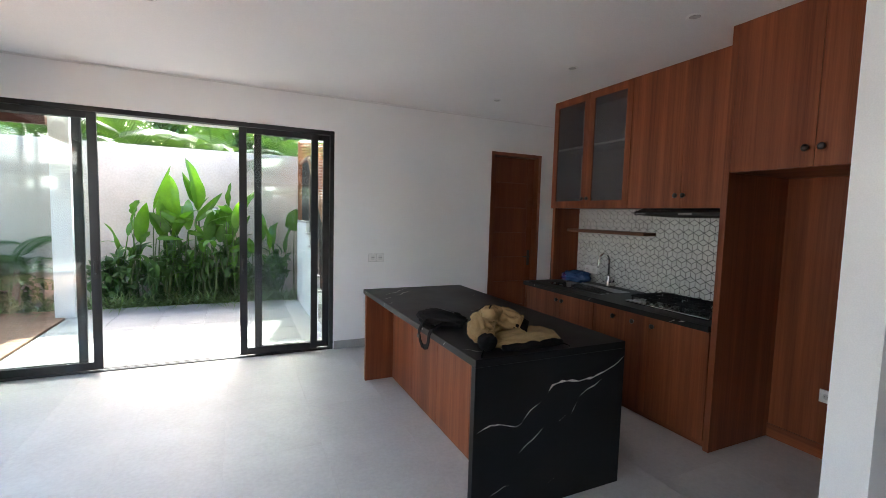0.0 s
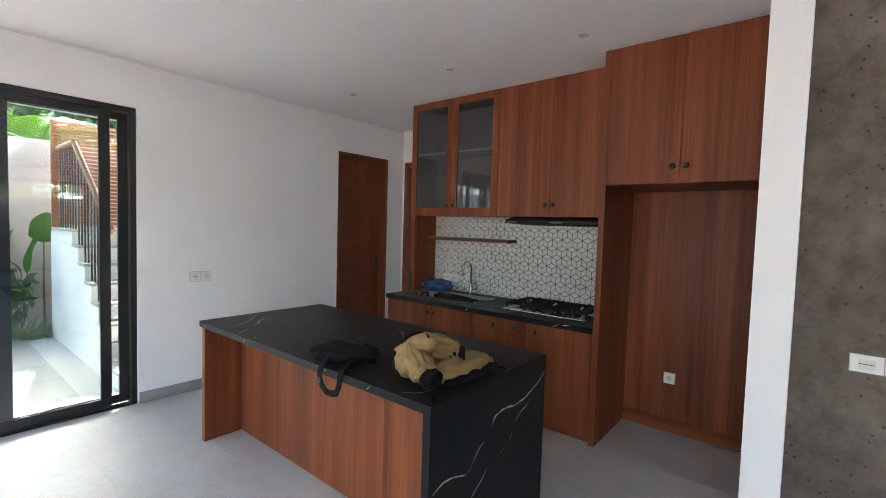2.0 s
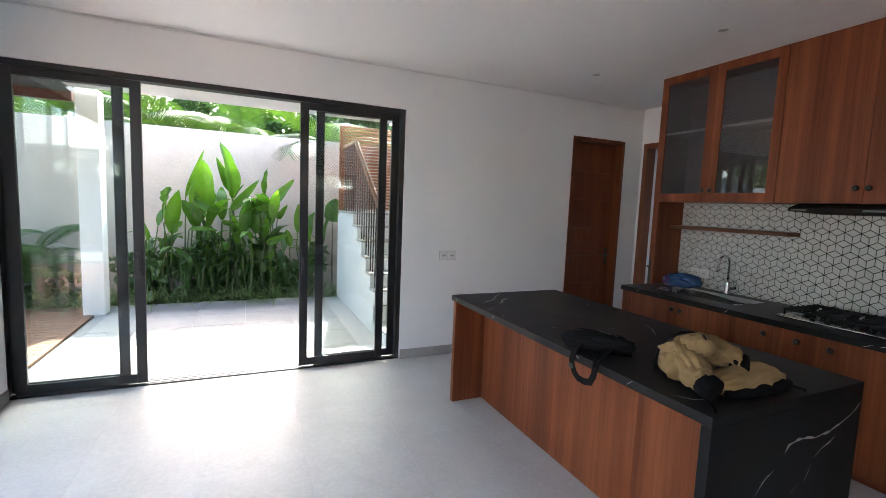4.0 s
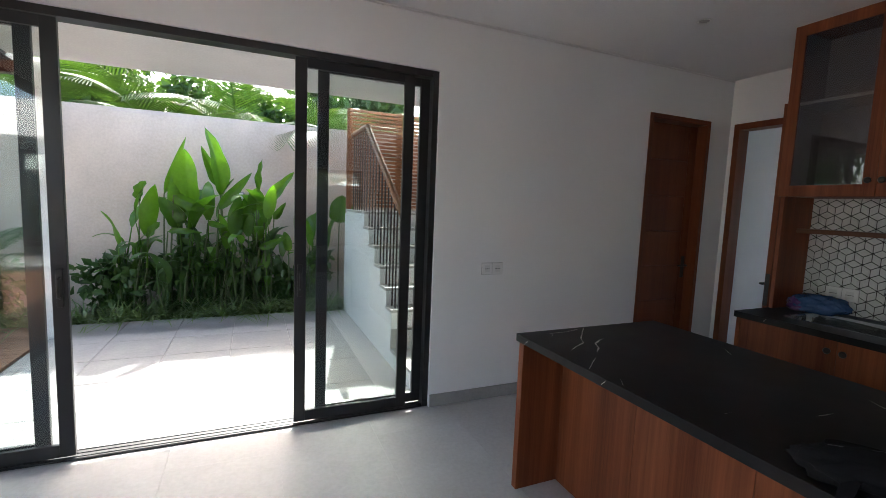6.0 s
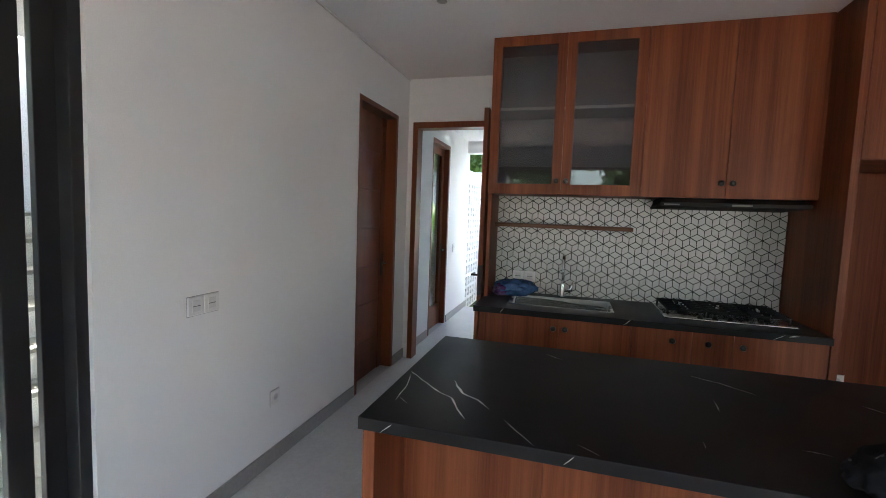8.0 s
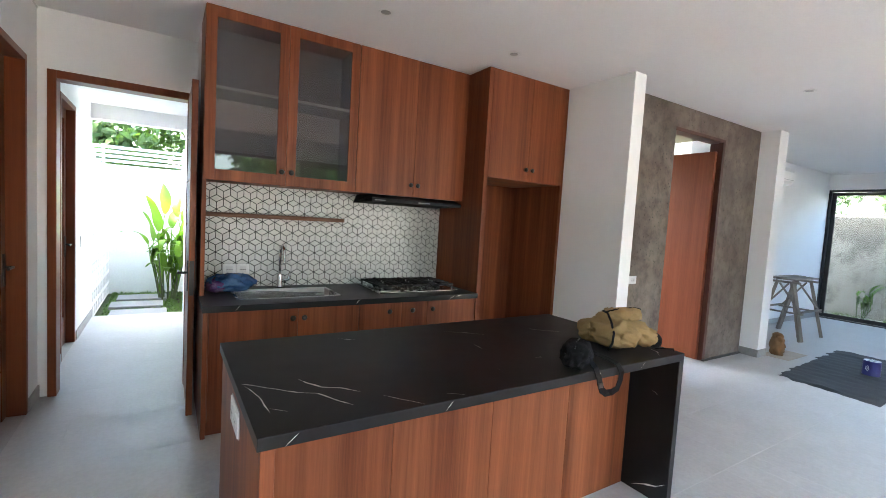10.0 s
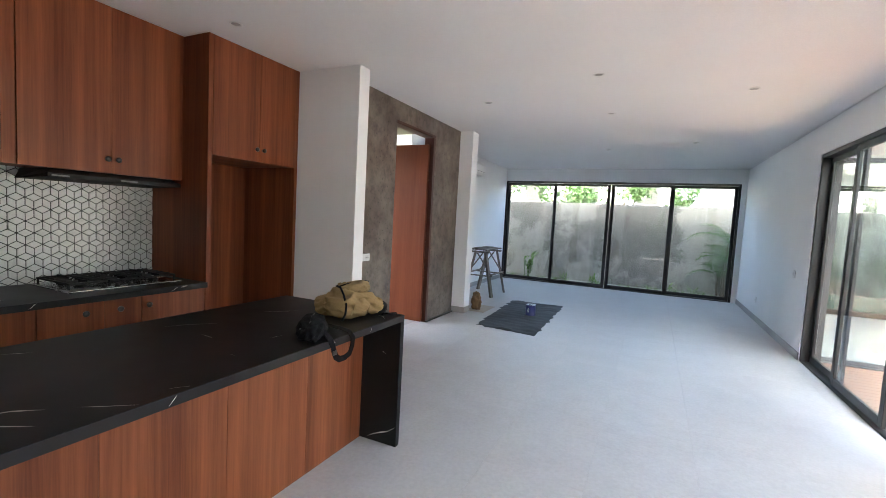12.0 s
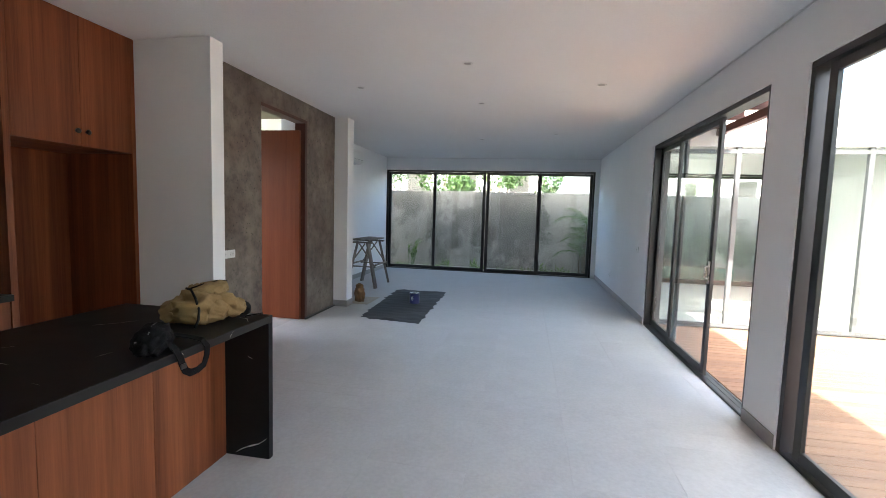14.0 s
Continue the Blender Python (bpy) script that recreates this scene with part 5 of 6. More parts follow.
# ---- garden beyond the passage ----
struct("wall_garden_east", boxes(((9.9, 3.0, -0.12), (10.05, 8.0, 2.17))), WHITE_EXT, "white garden wall beyond the passage", "garden wall")
struct("wall_side_yard", boxes(((7.5, 4.16, -0.12), (9.9, 4.31, 1.2))), WHITE_EXT, "low white wall beside the lawn", "garden wall")
rl = thing("wall_railing", (9.97, 5.2, 2.17), "pale blue-grey metal slats on top of the garden wall", "railing")
BLUE_GREY = speckled("pale_blue_metal", (0.40, 0.46, 0.52), (0.5, 0.55, 0.6), 3, 60, 0.5, 0.05)
for y in (3.2, 4.4, 5.6, 6.8):
    part("post", bx((9.955, y, 2.17), (9.995, y + 0.04, 2.52)), BLUE_GREY, rl)
for k in range(4):
    part("slat", bx((9.935, 3.0, 2.21 + k * 0.08), (9.953, 7.5, 2.26 + k * 0.08)), BLUE_GREY, rl)
tufts("lawn", 7.55, 9.85, 4.4, 5.45, 900, 0.07, LAWN, "bright green lawn beyond the passage", 9, -0.12)
for k, (x, y) in enumerate(((7.95, 5.0), (8.6, 5.05), (9.2, 5.0))):
    tagged(part("stepping_stone", bx((x - 0.22, y - 0.35, -0.12), (x + 0.22, y + 0.35, -0.06), 0.01), PAVER), "square grey stepping stone in the lawn", "stepping stone", "stepping stones")
clump(9.0, 4.66, 1.15, 11, 0.36, seed=91, size=1.0, label="heliconia with bright green leaves beside the lawn", leaf=LIME_BLADES)
bw = thing("breeze_block_wall", (8.7, 5.6, -0.12), "white perforated breeze block wall", "garden wall", kind="structure")
bbm = bmesh.new()
for a, b in (((-0.1, 0, -0.1), (-0.075, 0.1, 0.1)), ((0.075, 0, -0.1), (0.1, 0.1, 0.1)), ((-0.075, 0, 0.075), (0.075, 0.1, 0.1)), ((-0.075, 0, -0.1), (0.075, 0.1, -0.075)), ((-0.02, 0.01, -0.075), (0.02, 0.09, 0.075)), ((-0.075, 0.01, -0.02), (-0.02, 0.09, 0.02)), ((0.02, 0.01, -0.02), (0.075, 0.09, 0.02))):
    box(bbm, a, b)
bme = mesh_of("breeze_block", bbm, WHITE_EXT, False)
for i in range(12):
    for j in range(11):
        o = new("breeze_block", bme)
        o.parent, o.location = bw, (7.62 + i * 0.201 - 8.7, 5.52 - 5.6, 0.1 + j * 0.201 + 0.02)
struct("breeze_wall_back", boxes(((7.5, 5.72, -0.12), (9.9, 5.85, 2.4))), WHITE_EXT, "white wall behind the breeze blocks", "garden wall")

# ---- small fixtures ----
GREY_PL = speckled("pale_grey_plastic", (0.60, 0.60, 0.595), (0.66, 0.66, 0.655), 5, 200, 0.4, 0.02)
GREY_RIM = speckled("grey_edge_shade", (0.34, 0.34, 0.34), (0.40, 0.40, 0.40), 5, 200, 0.6, 0.0)
COVER_PL = speckled("off_white_switch_plastic", (0.70, 0.70, 0.695), (0.75, 0.75, 0.745), 5, 200, 0.4, 0.02)


def plate(name, at, facing, w, h, gangs, label, category, holes=False):
    """Switch or socket plate on a wall. facing: x, -x, y or -y."""
    p = thing(name, at, label, category)
    ax, sg = facing[-1], -1 if facing[0] == "-" else 1
    gw = w / gangs

    def pt(u, d, z):
        return (at[0] + (sg * d if ax == "x" else u), at[1] + (sg * d if ax == "y" else u), at[2] + z)
    for i in range(gangs):
        u = -w / 2 + gw * (i + 0.5)
        q = part("cover", bx(pt(u - gw / 2 + 0.002, 0, -h / 2), pt(u + gw / 2 - 0.002, 0.009, h / 2), 0.003), COVER_PL, p)
        # grey sheet wider than the cover: the shade at its edge, as colour
        part("shade_rim", bx(pt(u - gw / 2 - 0.001, 0, -h / 2 - 0.003), pt(u + gw / 2 + 0.001, 0.003, h / 2 + 0.003), 0), GREY_RIM, q)
        if holes:
            t = turned([(0.02, 0), (0.02, sg * 0.0015), (0.014, sg * 0.002)], pt(u, 0.009, 0), ax, 18)
            part("socket_well", t, speckled("socket_grey", (0.5, 0.5, 0.5), (0.56, 0.56, 0.56), 9, 80, 0.5, 0.0), q)
            part("pin_hole", turned([(0.003, 0), (0.003, sg * 0.001)], pt(u - 0.009, 0.0112, 0), ax, 8), BLACK, q)
            part("pin_hole", turned([(0.003, 0), (0.003, sg * 0.001)], pt(u + 0.009, 0.0112, 0), ax, 8), BLACK, q)
        else:
            part("rocker", bx(pt(u - gw * 0.24, 0.009, -h * 0.3), pt(u + gw * 0.24, 0.0115, h * 0.3), 0.001), GREY_PL, q)
            part("seam", bx(pt(u - gw * 0.24, 0.0115, -0.0015), pt(u + gw * 0.24, 0.012, 0.0015), 0), BLACK, q)
    return p


plate("light_switch", (1.93, YN, 1.085), "-y", 0.19, 0.09, 2, "white double light switch beside the terrace door", "switch")
plate("wall_socket", (2.47, YN, 0.41), "-y", 0.086, 0.086, 1, "white wall socket low on the white wall", "socket", True)
plate("wall_socket", (XK - 0.03, 1.875, 0.44), "-x", 0.086, 0.086, 1, "white wall socket in the fridge space", "socket", True)
plate("light_switch", (XC, 0.708, 1.045), "-x", 0.357, 0.08, 3, "white triple light switch on the concrete wall", "switch")
plate("wall_socket", (XW, -4.82, 0.37), "x", 0.086, 0.086, 1, "white wall socket low on the long wall", "socket", True)
plate("light_switch", (XW, -2.66, 1.04), "x", 0.12, 0.09, 1, "white light switch beside the deck door", "switch")
plate("wall_socket", (2.02, 4.438, 0.74), "y", 0.2, 0.1, 2, "white double socket on the island's end panel", "socket")
plate("wall_socket", (XK - 0.011, 4.19, 1.045), "-x", 0.2, 0.09, 2, "white double socket on the tiled splashback", "socket")
plate("light_switch", (6.62, YN, 1.06), "-y", 0.09, 0.12, 1, "white switch in the passage", "switch")

ring = mesh_of("trim_ring", turned([(0.048, 0.0), (0.05, -0.004), (0.045, -0.007), (0.036, -0.004), (0.033, 0.0)], (0, 0, 0), seg=28), WHITE_PL)
lens = mesh_of("lens", turned([(0.034, -0.001), (0.034, -0.0025), (0.02, -0.0032)], (0, 0, 0), seg=24), speckled("dull_lamp_lens", (0.32, 0.32, 0.31), (0.4, 0.4, 0.39), 9, 60, 0.35, 0.0))
for x, y in ((3.06, 2.30), (3.06, 3.44), (3.07, 4.70), (-0.10, 3.72), (0.63, 0.38), (-0.70, -0.43), (1.96, -0.32), (0.65, -1.14), (-0.42, -3.35), (0.92, -3.90)):
    d = thing("downlight", (x, y, ZC), "small round white recessed downlight, switched off", "ceiling light", "downlights")
    for nm, me in (("trim_ring", ring), ("lens", lens)):
        o = new(nm, me)
        o.parent = d

wl = thing("bulkhead_lamp", (0.0, 9.9, 1.54), "oval black bulkhead lamp on the garden wall", "wall lamp")
part("body", boxes(((-0.06, 9.86, 1.43), (0.06, 9.9, 1.65)), bev=0.05), ALU_GREY, wl)
part("diffuser", boxes(((-0.04, 9.84, 1.455), (0.04, 9.862, 1.625)), bev=0.03), WHITE_PL, wl, "pale glass diffuser")
part("guard_bar", boxes(((-0.045, 9.832, 1.537), (0.045, 9.839, 1.543))), ALU_GREY, wl)

ac = thing("air_conditioner", (XL, -4.0, 2.48), "white split air conditioner high on the wall", "air conditioner")
acb = bmesh.new()
prof = [(0.0, 0.0), (-0.17, 0.015), (-0.215, 0.06), (-0.22, 0.22), (-0.19, 0.285), (0.0, 0.29)]
rows = [[acb.verts.new((XL + px, y, 2.48 + pz)) for px, pz in prof] for y in (-4.45, -3.6)]
for i in range(len(prof)):
    j = (i + 1) % len(prof)
    acb.faces.new((rows[0][i], rows[0][j], rows[1][j], rows[1][i]))
acb.faces.new(rows[0][::-1]), acb.faces.new(rows[1])
part("body", acb, WHITE_PL, ac)
part("air_flap", bx((XL - 0.205, -4.4, 2.492), (XL - 0.10, -3.65, 2.50), 0.002), WHITE_PL, ac)
part("grille_line", bx((XL - 0.2235, -4.43, 2.565), (XL - 0.22, -3.62, 2.57), 0), ALU_GREY, ac)

# ---- loose things ----
CANVAS = speckled("tan_canvas", (0.22, 0.145, 0.06), (0.33, 0.225, 0.10), 9, 260, 0.9, 0.4)
DARK_CLOTH = speckled("black_nylon", (0.004, 0.004, 0.005), (0.009, 0.009, 0.011), 14, 300, 0.8, 0.3, spec=0.15)
BLUE_BAG = speckled("blue_plastic_film", (0.02, 0.06, 0.16), (0.06, 0.13, 0.27), 9, 60, 0.25, 0.3, dist=0.01)
PURPLE_BAG = speckled("purple_plastic_film", (0.05, 0.02, 0.09), (0.09, 0.04, 0.14), 9, 60, 0.28, 0.3, dist=0.01)
OLD_WOOD = wood("weathered_timber", (0.16, 0.135, 0.115), (0.26, 0.225, 0.195), (0.36, 0.32, 0.28), rough=0.85)
MAT_RUB = speckled("dusty_black_sheet", (0.012, 0.012, 0.013), (0.045, 0.045, 0.048), 5, 60, 0.75, 0.4)
CARD = speckled("pale_cardboard", (0.40, 0.34, 0.27), (0.5, 0.44, 0.36), 6, 60, 0.9, 0.1)
OCHRE = speckled("ochre_paper", (0.15, 0.075, 0.025), (0.27, 0.14, 0.05), 9, 40, 0.7, 0.3)
CAN_BLUE = speckled("blue_tin", (0.012, 0.012, 0.10), (0.03, 0.03, 0.18), 8, 60, 0.35, 0.05)


def lump(bm, c, rad, amp, seed, rot=(0, 0, 0), freq=5.0, floor=None, sub=4):
    """A soft crumpled body: a ball drawn out and creased; it lies flat at floor."""
    t = bmesh.new()
    bmesh.ops.create_icosphere(t, subdivisions=sub, radius=1.0)
    off = Vector((seed * 3.7, seed * 1.9, seed * 5.3))
    for v in t.verts:
        d = v.co.normalized()
        q = d * freq * 0.35 + off
        f = noise.noise(q) + 0.6 * (0.5 - abs(noise.noise(q * 2.3 + Vector((0, 0, 3))))) + 0.35 * (0.35 - abs(noise.noise(q * 5.1)))
        v.co = d * (1 + amp * f)
    t.transform(Matrix.Translation(c) @ Euler([radians(a) for a in rot]).to_matrix().to_4x4() @ Matrix.Diagonal((*rad, 1)))
    if floor is not None:
        for v in t.verts:
            if v.co.z < floor:
                v.co.z = floor + 0.002 * (v.co.z - floor)
    return merge(bm, t)


IZ = 0.891
jk = thing("jacket", (1.85, 2.5, IZ), "crumpled tan canvas jacket with dark cuffs on the island", "jacket")
def folded(path, radii, amp, seed, folds=7.0, flat=0.85, bm=None, nseg=40, ns=26, twist=0.8, floor=0.891):
    """Cloth rolled round a line, with folds running round and along it; it lies flat at floor."""
    bm = bm or bmesh.new()
    P = [Vector(p) for p in path]
    rows = []
    for i in range(ns + 1):
        s = i / ns * (len(P) - 1)
        k = min(int(s), len(P) - 2)
        f = s - k
        f2 = f * f * (3 - 2 * f)
        c0 = P[k].lerp(P[k + 1], f)
        r0 = radii[k] * (1 - f2) + radii[k + 1] * f2
        d = (P[k + 1] - P[k]).normalized()
        sd = Vector((0, 0, 1)).cross(d).normalized()
        up = d.cross(sd)
        row = []
        for j in range(nseg):
            a = 2 * math.pi * j / nseg
            q = Vector((math.cos(a) * 0.9, math.sin(a) * 0.9, 0)) + Vector((seed * 2.3, seed * 1.1, s * 0.55))
            w = 1 - abs(noise.noise(q * folds * 0.28 + Vector((0, 0, twist * a * 0.4))))
            e = 0.55 - abs(noise.noise(q * folds * 0.75 + Vector((4, 1, s))))
            m = r0 * (1 + amp * (1.5 * (w - 0.78) + 0.55 * e + 0.5 * noise.noise(q * 1.3)))
            co = c0 + m * (math.cos(a) * sd + flat * math.sin(a) * up)
            if co.z < floor:
                co.z = floor + 0.002 * (co.z - floor)
            row.append(bm.verts.new(co))
        rows.append(row)
    for ra, rb in zip(rows, rows[1:]):
        for j in range(nseg):
            bm.faces.new((ra[j], ra[(j + 1) % nseg], rb[(j + 1) % nseg], rb[j]))
    bm.faces.new(rows[0][::-1]), bm.faces.new(rows[-1])
    return bm


part("body", folded([(1.93, 2.56, IZ + 0.045), (1.90, 2.56, IZ + 0.06), (1.84, 2.545, IZ + 0.08), (1.76, 2.545, IZ + 0.095), (1.69, 2.50, IZ + 0.085), (1.625, 2.47, IZ + 0.06)], [0.03, 0.066, 0.083, 0.095, 0.088, 0.05], 0.32, 1, 7.0, 0.85, nseg=64, ns=40, twist=1.2), CANVAS, jk, smooth=True)
part("lapel", folded([(1.82, 2.54, IZ + 0.13), (1.75, 2.49, IZ + 0.16), (1.70, 2.43, IZ + 0.185), (1.675, 2.40, IZ + 0.195)], [0.06, 0.06, 0.048, 0.032], 0.25, 2, 7.0, 0.9), CANVAS, jk, smooth=True)
part("sleeve", folded([(1.70, 2.50, IZ + 0.12), (1.655, 2.44, IZ + 0.10), (1.635, 2.385, IZ + 0.07), (1.63, 2.36, IZ + 0.06)], [0.06, 0.058, 0.05, 0.046], 0.5, 3, 9.0, 0.9), CANVAS, jk, smooth=True)
part("sleeve", folded([(1.75, 2.52, IZ + 0.15), (1.82, 2.47, IZ + 0.14), (1.88, 2.43, IZ + 0.12), (1.90, 2.415, IZ + 0.11)], [0.055, 0.064, 0.056, 0.05], 0.45, 4, 8.0, 0.85), CANVAS, jk, smooth=True)
part("skirt", folded([(1.70, 2.39, IZ + 0.02), (1.76, 2.375, IZ + 0.035), (1.88, 2.37, IZ + 0.045), (1.99, 2.37, IZ + 0.045), (2.08, 2.36, IZ + 0.03), (2.13, 2.35, IZ + 0.015)], [0.03, 0.065, 0.075, 0.075, 0.06, 0.025], 0.4, 8, 8.0, 0.65), CANVAS, jk, smooth=True)
part("cuff", folded([(1.63, 2.37, IZ + 0.06), (1.63, 2.345, IZ + 0.052), (1.632, 2.31, IZ + 0.045)], [0.044, 0.05, 0.046], 0.2, 5, 5.0, 0.9, nseg=24, ns=8), DARK_CLOTH, jk, "dark knitted cuff", True)
part("cuff", folded([(1.87, 2.435, IZ + 0.10), (1.90, 2.41, IZ + 0.095), (1.93, 2.385, IZ + 0.09)], [0.05, 0.052, 0.046], 0.2, 6, 5.0, 0.9, nseg=24, ns=8), DARK_CLOTH, jk, "dark knitted cuff", True)
part("hem", folded([(1.72, 2.32, IZ + 0.012), (1.80, 2.305, IZ + 0.018), (1.92, 2.298, IZ + 0.02), (2.04, 2.30, IZ + 0.018), (2.12, 2.315, IZ + 0.012)], [0.018, 0.026, 0.028, 0.027, 0.018], 0.2, 9, 5.0, 0.9, nseg=20, ns=20), DARK_CLOTH, jk, "dark lining at the hem", True)
part("collar_edge", tube([(1.80, 2.55, IZ + 0.19), (1.75, 2.49, IZ + 0.212), (1.70, 2.43, IZ + 0.226), (1.675, 2.40, IZ + 0.222)], [0.004, 0.006, 0.006, 0.004], seg=6), DARK_CLOTH, jk, "dark collar edging", True)
part("zip_edge", tube([(1.69, 2.635, IZ + 0.008), (1.672, 2.63, IZ + 0.05), (1.675, 2.62, IZ + 0.10), (1.71, 2.605, IZ + 0.16), (1.76, 2.575, IZ + 0.195), (1.81, 2.55, IZ + 0.195)], 0.0065, seg=6), DARK_CLOTH, jk, "dark zip edge", True)
part("drawstring", tube([(1.61, 2.335, IZ + 0.008), (1.55, 2.251, IZ + 0.012), (1.547, 2.247, IZ - 0.04), (1.548, 2.248, 0.70), (1.544, 2.245, 0.645)], [0.004, 0.004, 0.004, 0.004, 0.009], seg=6), DARK_CLOTH, jk, "black drawstring hanging over the edge", True)
part("drawstring", tube([(2.11, 2.325, IZ + 0.01), (2.13, 2.255, IZ + 0.006), (2.13, 2.249, IZ - 0.05), (2.135, 2.249, 0.77)], [0.004, 0.004, 0.004, 0.008], seg=6), DARK_CLOTH, jk, "black drawstring hanging over the edge", True)

bg = thing("waist_bag", (1.68, 2.9, IZ), "black nylon waist bag with its strap hanging over the edge", "bag")
bb = bmesh.new()
lump(bb, (1.655, 2.93, IZ + 0.045), (0.072, 0.18, 0.056), 0.2, 11, (0, 0, 36), 9, IZ)
part("body", bb, DARK_CLOTH, bg, smooth=True)
part("front_pocket", lump(bmesh.new(), (1.64, 2.95, IZ + 0.055), (0.07, 0.11, 0.045), 0.12, 12, (0, 0, 36), 5, IZ, 3), DARK_CLOTH, bg, smooth=True)
part("zip", tube([(1.71, 2.85, IZ + 0.092), (1.655, 2.93, IZ + 0.105), (1.59, 3.02, IZ + 0.09)], 0.004, seg=6), ALU_GREY, bg, "grey zip")
part("badge", bx((1.60, 3.055, IZ + 0.055), (1.62, 3.06, IZ + 0.07), 0.001), ALU_GREY, bg, "small pale mark")


def ribbon(pts, w, th, bm=None):
    """A flat strap along pts, w wide along y."""
    bm = bm or bmesh.new()
    P = [Vector(p) for p in pts]
    rows = []
    for i, p in enumerate(P):
        d = (P[min(i + 1, len(P) - 1)] - P[max(i - 1, 0)]).normalized()
        sd = Vector((0, 1, 0)) - d * d.y
        sd.normalize()
        nn = d.cross(sd)
        rows.append([bm.verts.new(p + a * sd * w / 2 + b * nn * th / 2) for a, b in ((-1, -1), (1, -1), (1, 1), (-1, 1))])
    for a, b in zip(rows, rows[1:]):
        for k in range(4):
            bm.faces.new((a[k], a[(k + 1) % 4], b[(k + 1) % 4], b[k]))
    bm.faces.new(rows[0][::-1]), bm.faces.new(rows[-1])
    return bm


part("strap", ribbon([(1.60, 2.94, IZ + 0.06), (1.56, 2.95, IZ + 0.04), (1.525, 2.945, IZ + 0.012), (1.505, 2.94, IZ - 0.03), (1.504, 2.935, 0.84), (1.504, 2.915, 0.80), (1.504, 2.885, 0.78), (1.504, 2.84, 0.778), (1.504, 2.80, 0.79), (1.504, 2.78, 0.83), (1.505, 2.775, IZ - 0.02), (1.525, 2.785, IZ + 0.012), (1.57, 2.80, IZ + 0.025), (1.64, 2.83, IZ + 0.04)], 0.034, 0.004), DARK_CLOTH, bg, "black webbing strap")
part("buckle", boxes(((1.494, 2.918, 0.815), (1.501, 2.95, 0.838)), bev=0.002), BLACK, bg, "black plastic buckle")

bg.location = Vector(bg.location) + Vector((-0.02, 0.025, 0))

pb = thing("plastic_bag", (3.95, 4.26, 0.901), "crumpled blue and purple plastic bag on the worktop", "bag")
t = bmesh.new()
lump(t, (3.95, 4.25, 0.96), (0.10, 0.15, 0.07), 0.35, 21, (0, 0, 12), 8, 0.902)
lump(t, (3.96, 4.12, 0.985), (0.05, 0.07, 0.03), 0.4, 22, (30, 0, 12), 8, 0.902, 3)
part("film", t, BLUE_BAG, pb, smooth=True)
part("inner_bag", lump(bmesh.new(), (3.92, 4.34, 0.945), (0.09, 0.08, 0.055), 0.3, 23, (0, 0, 0), 7, 0.902, 3), PURPLE_BAG, pb, "purple inner bag", True)

# dust sheet
ms = thing("dust_sheet", (1.9, -2.4, 0), "dusty black ribbed sheet spread on the floor", "floor mat")
q = bmesh.new()
NX, NY = 26, 60
grid = []
for j in range(NY + 1):
    row = []
    for i in range(NX + 1):
        u, v = i / NX, j / NY
        p = (1 - u) * ((1 - v) * Vector((1.41, -1.15)) + v * Vector((1.47, -3.68))) + u * ((1 - v) * Vector((2.31, -1.28)) + v * Vector((2.44, -3.56)))
        e = 0.055 * noise.noise(Vector((u * 7, v * 16, 1.0)))
        z = 0.006 + 0.006 * (0.5 + 0.5 * math.sin(v * 2.5 / 0.09 * 6.28 * 0.5)) + 0.03 * max(0, noise.noise(Vector((u * 3, v * 6, 4.0))))
        if min(u, 1 - u, v, 1 - v) < 0.001:
            z = 0.002
        row.append(q.verts.new((p.x + e * (u - 0.5) * 2, p.y + e, z)))
    grid.append(row)
for a, b in zip(grid, grid[1:]):
    for k in range(NX):
        q.faces.new((a[k], a[k + 1], b[k + 1], b[k]))
part("sheet", q, MAT_RUB, ms, smooth=True)

can = thing("paint_tin", (1.79, -2.42, 0.018), "blue and white paint tin on the dust sheet", "paint tin")
part("body", turned([(0.082, 0.0), (0.084, 0.004), (0.082, 0.008), (0.082, 0.16), (0.084, 0.164), (0.082, 0.168)], (1.79, -2.42, 0.018)), CAN_BLUE, can, smooth=True)
part("lid", turned([(0.076, 0.168), (0.076, 0.172), (0.066, 0.172), (0.064, 0.169)], (1.79, -2.42, 0.018)), STEEL, can, smooth=True)
lb = bmesh.new()
for r0 in (0.018, 0.032, 0.046):
    rows = []
    for i in range(9):
        a = -0.9 + 1.8 * i / 8
        u, z = math.cos(a) * r0, math.sin(a) * r0 + 0.085
        th0 = 0.9 + u / 0.083
        rows.append([lb.verts.new((1.79 + 0.0835 * math.cos(th0 + k * 0.1), -2.42 + 0.0835 * math.sin(th0 + k * 0.1), 0.018 + z)) for k in (0, 1)])
    for a, b in zip(rows, rows[1:]):
        lb.faces.new((a[0], a[1], b[1], b[0]))
part("label_mark", lb, WHITE_PL, can, "white curved stripes")
part("handle", tube([(1.79 + 0.085 * math.cos(a), -2.42 + 0.02, 0.018 + 0.15 - 0.06 * math.sin(a)) for a in np.linspace(0, math.pi, 9)], 0.002, seg=5), STEEL, can)

# trestles
tr = thing("trestle", (3.15, -4.1, 0), "weathered timber trestle spattered with paint", "trestle")


def stick(p, q, w=0.072, d=0.045):
    a, b = Vector(p), Vector(q)
    L = (b - a).length
    t = bx((-w / 2, -d / 2, 0), (w / 2, d / 2, L), 0.003)
    t.transform(Matrix.Translation(a) @ (b - a).to_track_quat("Z", "Y").to_matrix().to_4x4())
    return t


